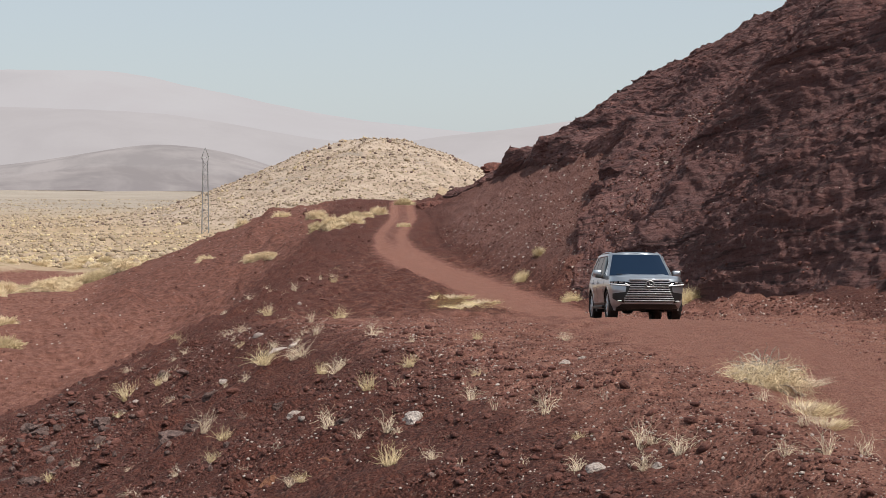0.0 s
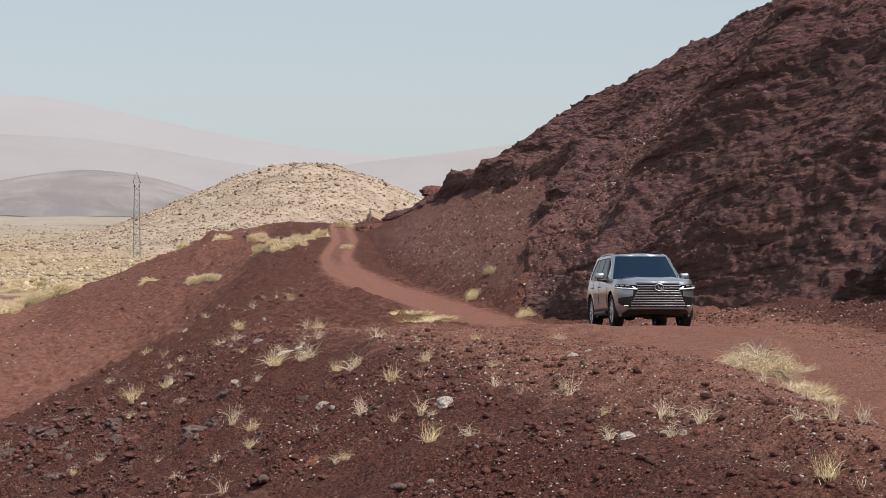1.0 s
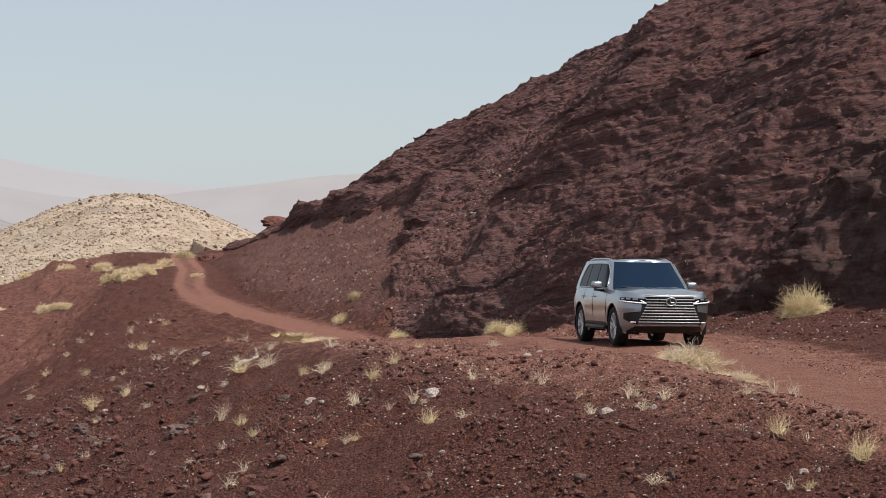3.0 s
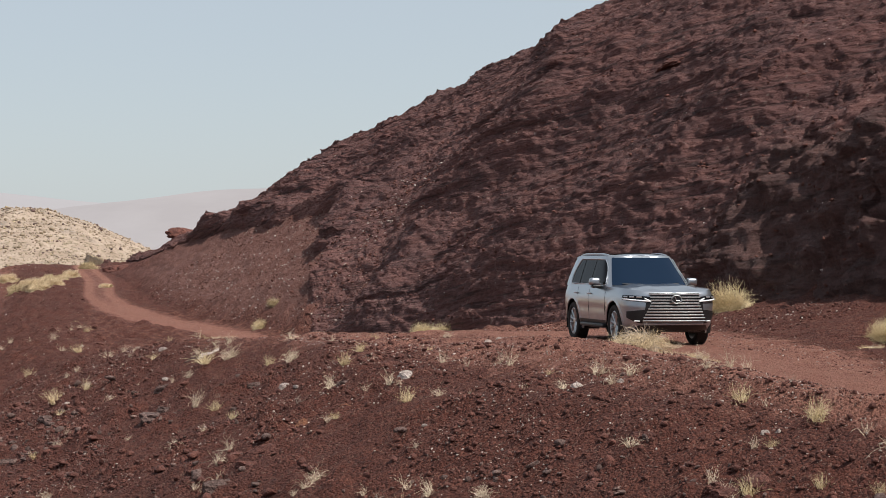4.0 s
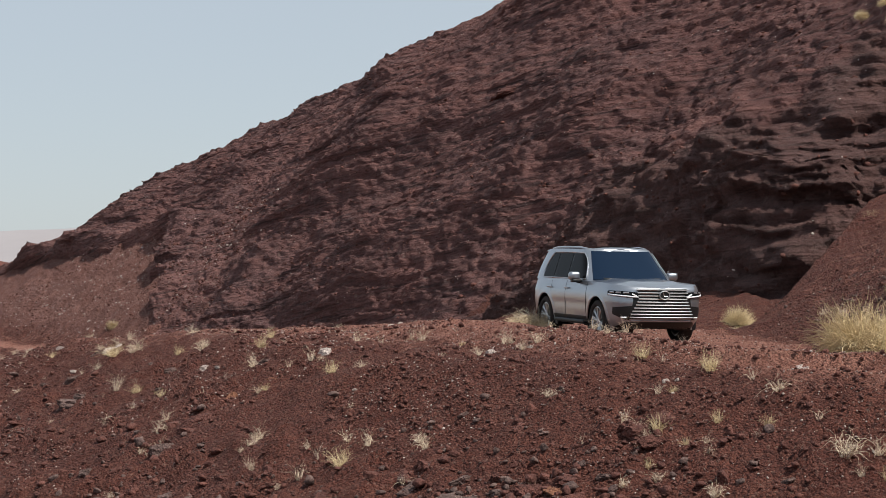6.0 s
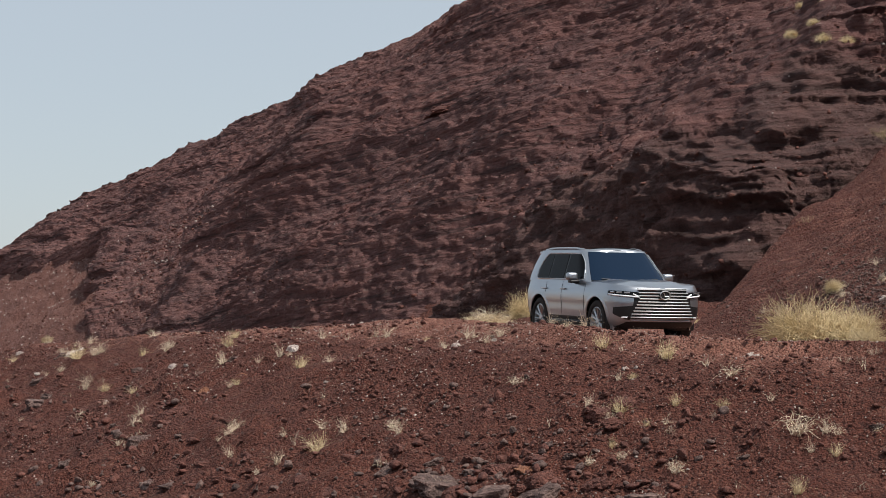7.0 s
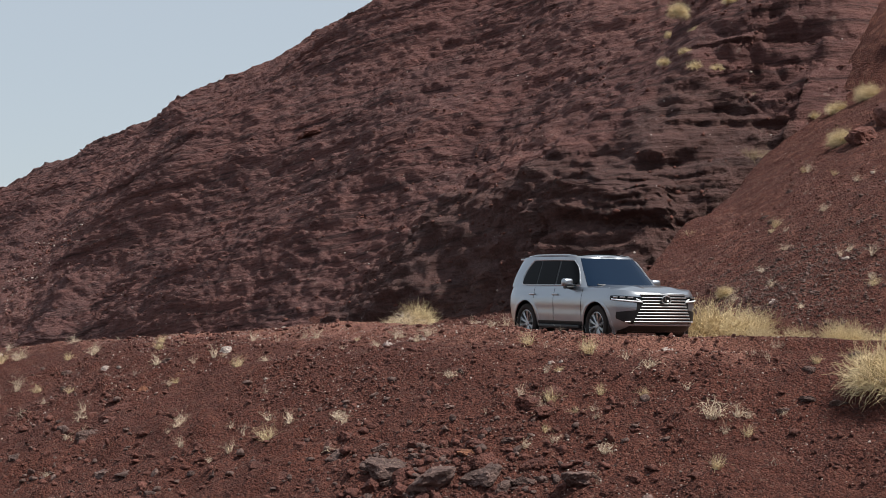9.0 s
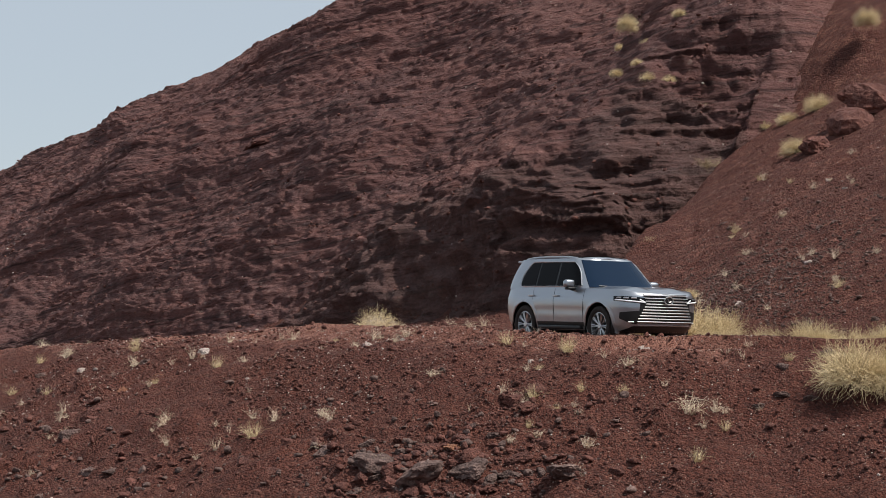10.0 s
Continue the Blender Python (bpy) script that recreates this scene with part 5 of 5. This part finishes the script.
def litter(name, label, category, count, where, sizes, material, seed, detail=1):
    """Uncountable small stones: one mesh of many little broken pieces on the ground."""
    r = np.random.default_rng(seed)
    bm = bmesh.new()
    bmesh.ops.create_icosphere(bm, subdivisions=detail, radius=0.5)
    shape = np.array([v.co[:] for v in bm.verts])
    tris = np.array([[v.index for v in f.verts] for f in bm.faces])
    bm.free()
    x, y, *z = where(r, count)
    z = z[0] if z else land(x, y)
    n = len(x)
    size = np.exp(r.uniform(math.log(sizes[0]), math.log(sizes[1]), n) * 1.0)
    size = sizes[0] + (size - sizes[0]) * r.uniform(0, 1, n)
    jag = np.repeat(shape[None], n, 0) * (1 + r.normal(0, 0.10, (n, len(shape), 1)))
    for _ in range(6):  # broken faces
        d = r.normal(size=(n, 3))
        d = d / np.linalg.norm(d, axis=1, keepdims=True)
        over = np.clip(np.einsum("nvk,nk->nv", jag, d) - r.uniform(0.16, 0.38, (n, 1)), 0, 1)
        jag = jag - d[:, None, :] * over[..., None] * 0.95
    jag = jag * r.uniform(0.6, 1.2, (n, 1, 3)) * size[:, None, None]
    a = r.uniform(0, 2 * math.pi, n)
    c, s = np.cos(a)[:, None], np.sin(a)[:, None]
    px = jag[..., 0] * c - jag[..., 1] * s + x[:, None]
    py = jag[..., 0] * s + jag[..., 1] * c + y[:, None]
    pz = jag[..., 2] * 0.75 + (z + 0.12 * size)[:, None]
    verts = np.stack([px, py, pz], -1).reshape(-1, 3)
    faces = (tris[None] + (np.arange(n) * len(shape))[:, None, None]).reshape(-1, 3)
    me = bpy.data.meshes.new(name)
    me.vertices.add(len(verts))
    me.vertices.foreach_set("co", verts.astype(np.float32).ravel())
    me.loops.add(faces.size)
    me.loops.foreach_set("vertex_index", faces.astype(np.int32).ravel())
    me.polygons.add(len(faces))
    me.polygons.foreach_set("loop_start", np.arange(0, faces.size, 3, dtype=np.int32))
    me.polygons.foreach_set("loop_total", np.full(len(faces), 3, np.int32))
    me.update(calc_edges=True)
    me.validate()
    me.materials.append(material)
    return tagged(new(name, me), label, category, kind="stuff")


def on_bank(r, n):
    """Patchy: thick in drifts, thin on bare soil."""
    m = 3 * n
    y = 7 + 52 * r.random(m) ** 1.5
    x = CREST_X(y) + 1.2 - 11 * r.random(m) ** 0.9 * (0.6 + 0.4 * r.random(m))
    keep = np.argsort(-(1.5 * fbm(x / 2.3, y / 2.6, 0, 3, 91) + r.uniform(-1, 1, m)))[:n]
    return x[keep], y[keep]


def on_face(r, n):
    """On the rock of the hill's face."""
    p = FACE[r.integers(0, len(FACE), n)]
    return p[:, 0], p[:, 1], p[:, 2]


def on_flat(r, n):
    y = r.uniform(12, 58, n)
    f = r.random(n)
    f = np.where(f < 0.75, f * 0.5, f)
    return CREST_X(y) - 0.3 + f * (FAN_X(y) - CREST_X(y)), y


def on_spur(r, n):
    x = 8.3 + 15 * r.random(n)
    return x, 8 + (9 + 0.75 * x) * r.random(n)


def on_low_spur(r, n):
    x = 9.0 + np.abs(r.normal(0, 2.4, n))
    return x, 14 + 0.45 * x + r.normal(0, 2.6, n)


def on_apron(r, n):
    y = r.uniform(32, 74, n)
    return FOOT_X(y) - 3.4 + 2.8 * r.random(n) ** 0.8, y


def on_scree(r, n):
    y = r.uniform(84, 150, n)
    return FOOT_X(y) + 10 * r.random(n), y


def on_piles(r, n):
    """Patches of broken rock low on the bank."""
    px = np.array([-9.5, -4.6, -3.2, -0.9, 1.2, -10.5, 0.2, -0.4, -7.2, -8.4, -12.0, -6.2])
    py = np.array([45.0, 24.0, 19.6, 14.9, 12.2, 52.0, 13.4, 14.2, 38.5, 42.0, 58.0, 33.5])
    k = r.integers(0, len(px), n)
    return px[k] + r.normal(0, 1.1, n) * (0.5 + r.random(n)), py[k] + r.normal(0, 1.9, n) * (0.5 + r.random(n))


def in_valley(r, n):
    y = r.uniform(62, 240, n)
    return CREST_X(y) + 2 - 34 * r.random(n), y


litter("cinder_gravel", "loose dark red cinder gravel", "gravel", 24000, on_bank, (0.018, 0.22), RED_STONE, 1)
litter("pale_gravel", "scattered pale pinkish chips of stone", "gravel", 11000, on_bank, (0.014, 0.085), WHITE_STONE, 2)
litter("flat_gravel", "loose cinder gravel beside the track", "gravel", 17000, on_flat, (0.015, 0.085), RED_STONE, 3)
litter("flat_chips", "pale chips of stone beside the track", "gravel", 9000, on_flat, (0.012, 0.055), WHITE_STONE, 4)
litter("spur_gravel", "dark cinder gravel on the spur", "gravel", 12000, on_spur, (0.025, 0.13), RED_STONE, 5)
litter("spur_chips", "pale chips of stone on the spur", "gravel", 1800, on_spur, (0.016, 0.07), WHITE_STONE, 6)
litter("spur_rubble", "dark broken cinder rubble low on the spur", "rubble", 4600, on_low_spur, (0.035, 0.17), GREY_STONE, 23)
litter("apron_stones", "dark red stones on the apron below the cliff", "stones", 4200, on_apron, (0.03, 0.20), RED_STONE, 24)
litter("apron_chips", "pale chips of stone on the apron below the cliff", "stones", 1300, on_apron, (0.02, 0.12), WHITE_STONE, 25)
litter("face_stones", "loose dark red stones on the rock face", "stones", 15000, on_face, (0.05, 0.36), RED_STONE, 21)
litter("face_chips", "pale chips and bleached twigs on the rock face", "stones", 2600, on_face, (0.03, 0.16), WHITE_STONE, 22)
litter("scree", "pinkish rock scree below the ledges", "scree", 5000, on_scree, (0.06, 0.32), RED_STONE, 7)
litter("scree_chips", "pale scree below the ledges", "scree", 1800, on_scree, (0.05, 0.24), WHITE_STONE, 8)
litter("rubble", "dark broken rubble low on the bank", "rubble", 1500, on_piles, (0.05, 0.36), GREY_STONE, 9, 2)
litter("red_rubble", "dark red broken rubble low on the bank", "rubble", 2900, on_piles, (0.05, 0.36), RED_STONE, 10, 2)
litter("valley_stones", "scattered stones in the hollow", "stones", 3000, in_valley, (0.08, 0.45), RED_STONE, 11)
litter("valley_chips", "pale scattered stones in the hollow", "stones", 1100, in_valley, (0.06, 0.3), WHITE_STONE, 12)


def on_pale_hill(r, n):
    return -22 + r.normal(0, 50, n), 600 + r.uniform(-70, 60, n)


def on_plain(r, n):
    y = 290 + 1000 * r.random(n) ** 1.35
    return -0.24 * y * r.random(n) - 5, y


litter("hill_boulders", "pale boulders on the scrub hill", "boulders", 2600, on_pale_hill, (0.4, 1.9), TAN_STONE, 13)
litter("hill_outcrop", "grey outcrops on the scrub hill", "boulders", 700, on_pale_hill, (0.5, 2.4), GREY_STONE, 14)
litter("hill_scrub", "dry scrub dotted over the pale hill", "scrub", 4200, on_pale_hill, (0.5, 1.7), SAGE, 15)
litter("plain_scrub", "dry scrub dotted over the tan plain", "scrub", 12000, on_plain, (0.5, 2.2), SAGE, 16)
litter("golden_scrub", "golden scrub dotted over the tan plain", "scrub", 4500, on_plain, (0.5, 1.8), OLIVE, 17)


# ---- the lattice mast on the plain ----
def build_mast():
    x, y = -57.7, 484.0
    base = height_at(x, y)
    mast = new("lattice_mast")
    tagged(mast, "narrow galvanised lattice mast standing on the plain", "mast")
    mast.matrix_basis = pose(x, y, base - 0.2, 0, 0, 12)
    tall = 6.45 - base
    half = lambda z: 0.85 - 0.35 * z / tall
    for sx, sy in ((-1, -1), (1, -1), (1, 1), (-1, 1)):
        bm = bmesh.new()
        add_tube(bm, [(sx * half(z), sy * half(z), z) for z in np.linspace(0, tall - 3.2, 8)] + [(sx * 0.85, sy * 0.85, tall - 2.4), (0, 0, tall)], 0.07, 6)
        part("leg", bm, GALVANISED, mast)
    steps = np.linspace(0, tall - 3.2, 13)
    for k, (a, b) in enumerate(zip(steps, steps[1:])):
        for (ax, ay), (bx, by) in (((-1, -1), (1, -1)), ((1, -1), (1, 1)), ((1, 1), (-1, 1)), ((-1, 1), (-1, -1))):
            bm = bmesh.new()
            flip = k % 2
            p = (ax * half(a), ay * half(a), a) if flip else (bx * half(a), by * half(a), a)
            q = (bx * half(b), by * half(b), b) if flip else (ax * half(b), ay * half(b), b)
            add_tube(bm, [p, q], 0.045, 5)
            add_tube(bm, [(ax * half(b), ay * half(b), b), (bx * half(b), by * half(b), b)], 0.04, 5)
            part("brace", bm, GALVANISED, mast)
    bm = bmesh.new()
    add_tube(bm, [(-1.15, 0, tall - 2.4), (1.15, 0, tall - 2.4)], 0.06, 6)
    part("cross_arm", bm, GALVANISED, mast)


build_mast()


# seconds, x, y and heading of the car, which climbs over the brow and slows
CAR_ROWS = [
    (0.0, 5.196, 54.190, -86.02),
    (0.5, 5.268, 50.612, -86.15),
    (1.0, 5.347, 47.070, -86.43),
    (1.5, 5.425, 43.647, -86.67),
    (2.0, 5.426, 40.410, -86.92),
    (2.5, 5.417, 37.455, -87.21),
    (4.0, 5.386, 29.969, -87.52),
    (4.5, 5.354, 27.941, -87.81),
    (5.0, 5.331, 26.228, -88.32),
    (5.5, 5.302, 24.763, -88.74),
    (7.0, 5.238, 21.146, -88.84),
    (7.5, 5.283, 20.071, -88.25),
    (8.0, 5.354, 19.233, -87.36),
    (8.5, 5.401, 18.573, -86.83),
    (9.0, 5.481, 18.060, -86.78),
    (9.5, 5.520, 17.610, -86.70),
    (10.0, 5.575, 17.160, -86.68),
]


def motions():
    """The car follows the track on its wheels, which roll."""
    rows = []
    for t, x, y, head in CAR_ROWS:
        ahead, behind = ROAD_Z(y - 1.425), ROAD_Z(y + 1.425)
        pitch = math.degrees(math.atan2(float(behind - ahead), 2.85))
        roll = 0.4 * math.sin(1.7 * t) - 0.5
        rows.append((t, pose(x, y, float(ahead + behind) / 2 - 0.035, roll, pitch, head)))
    walk(CAR, rows)
    ts, ys = [r[0] for r in CAR_ROWS], [r[2] for r in CAR_ROWS]
    for w in WHEELS:
        x, y, z = w.matrix_basis.translation
        turns = []
        for k in range(0, 301):
            t = k / 30
            gone = ys[0] - float(np.interp(t, ts, ys))
            turns.append((t, pose(x, y, z, 0, math.degrees(gone / 0.412) % 360, 0)))
        walk(w, turns)


motions()
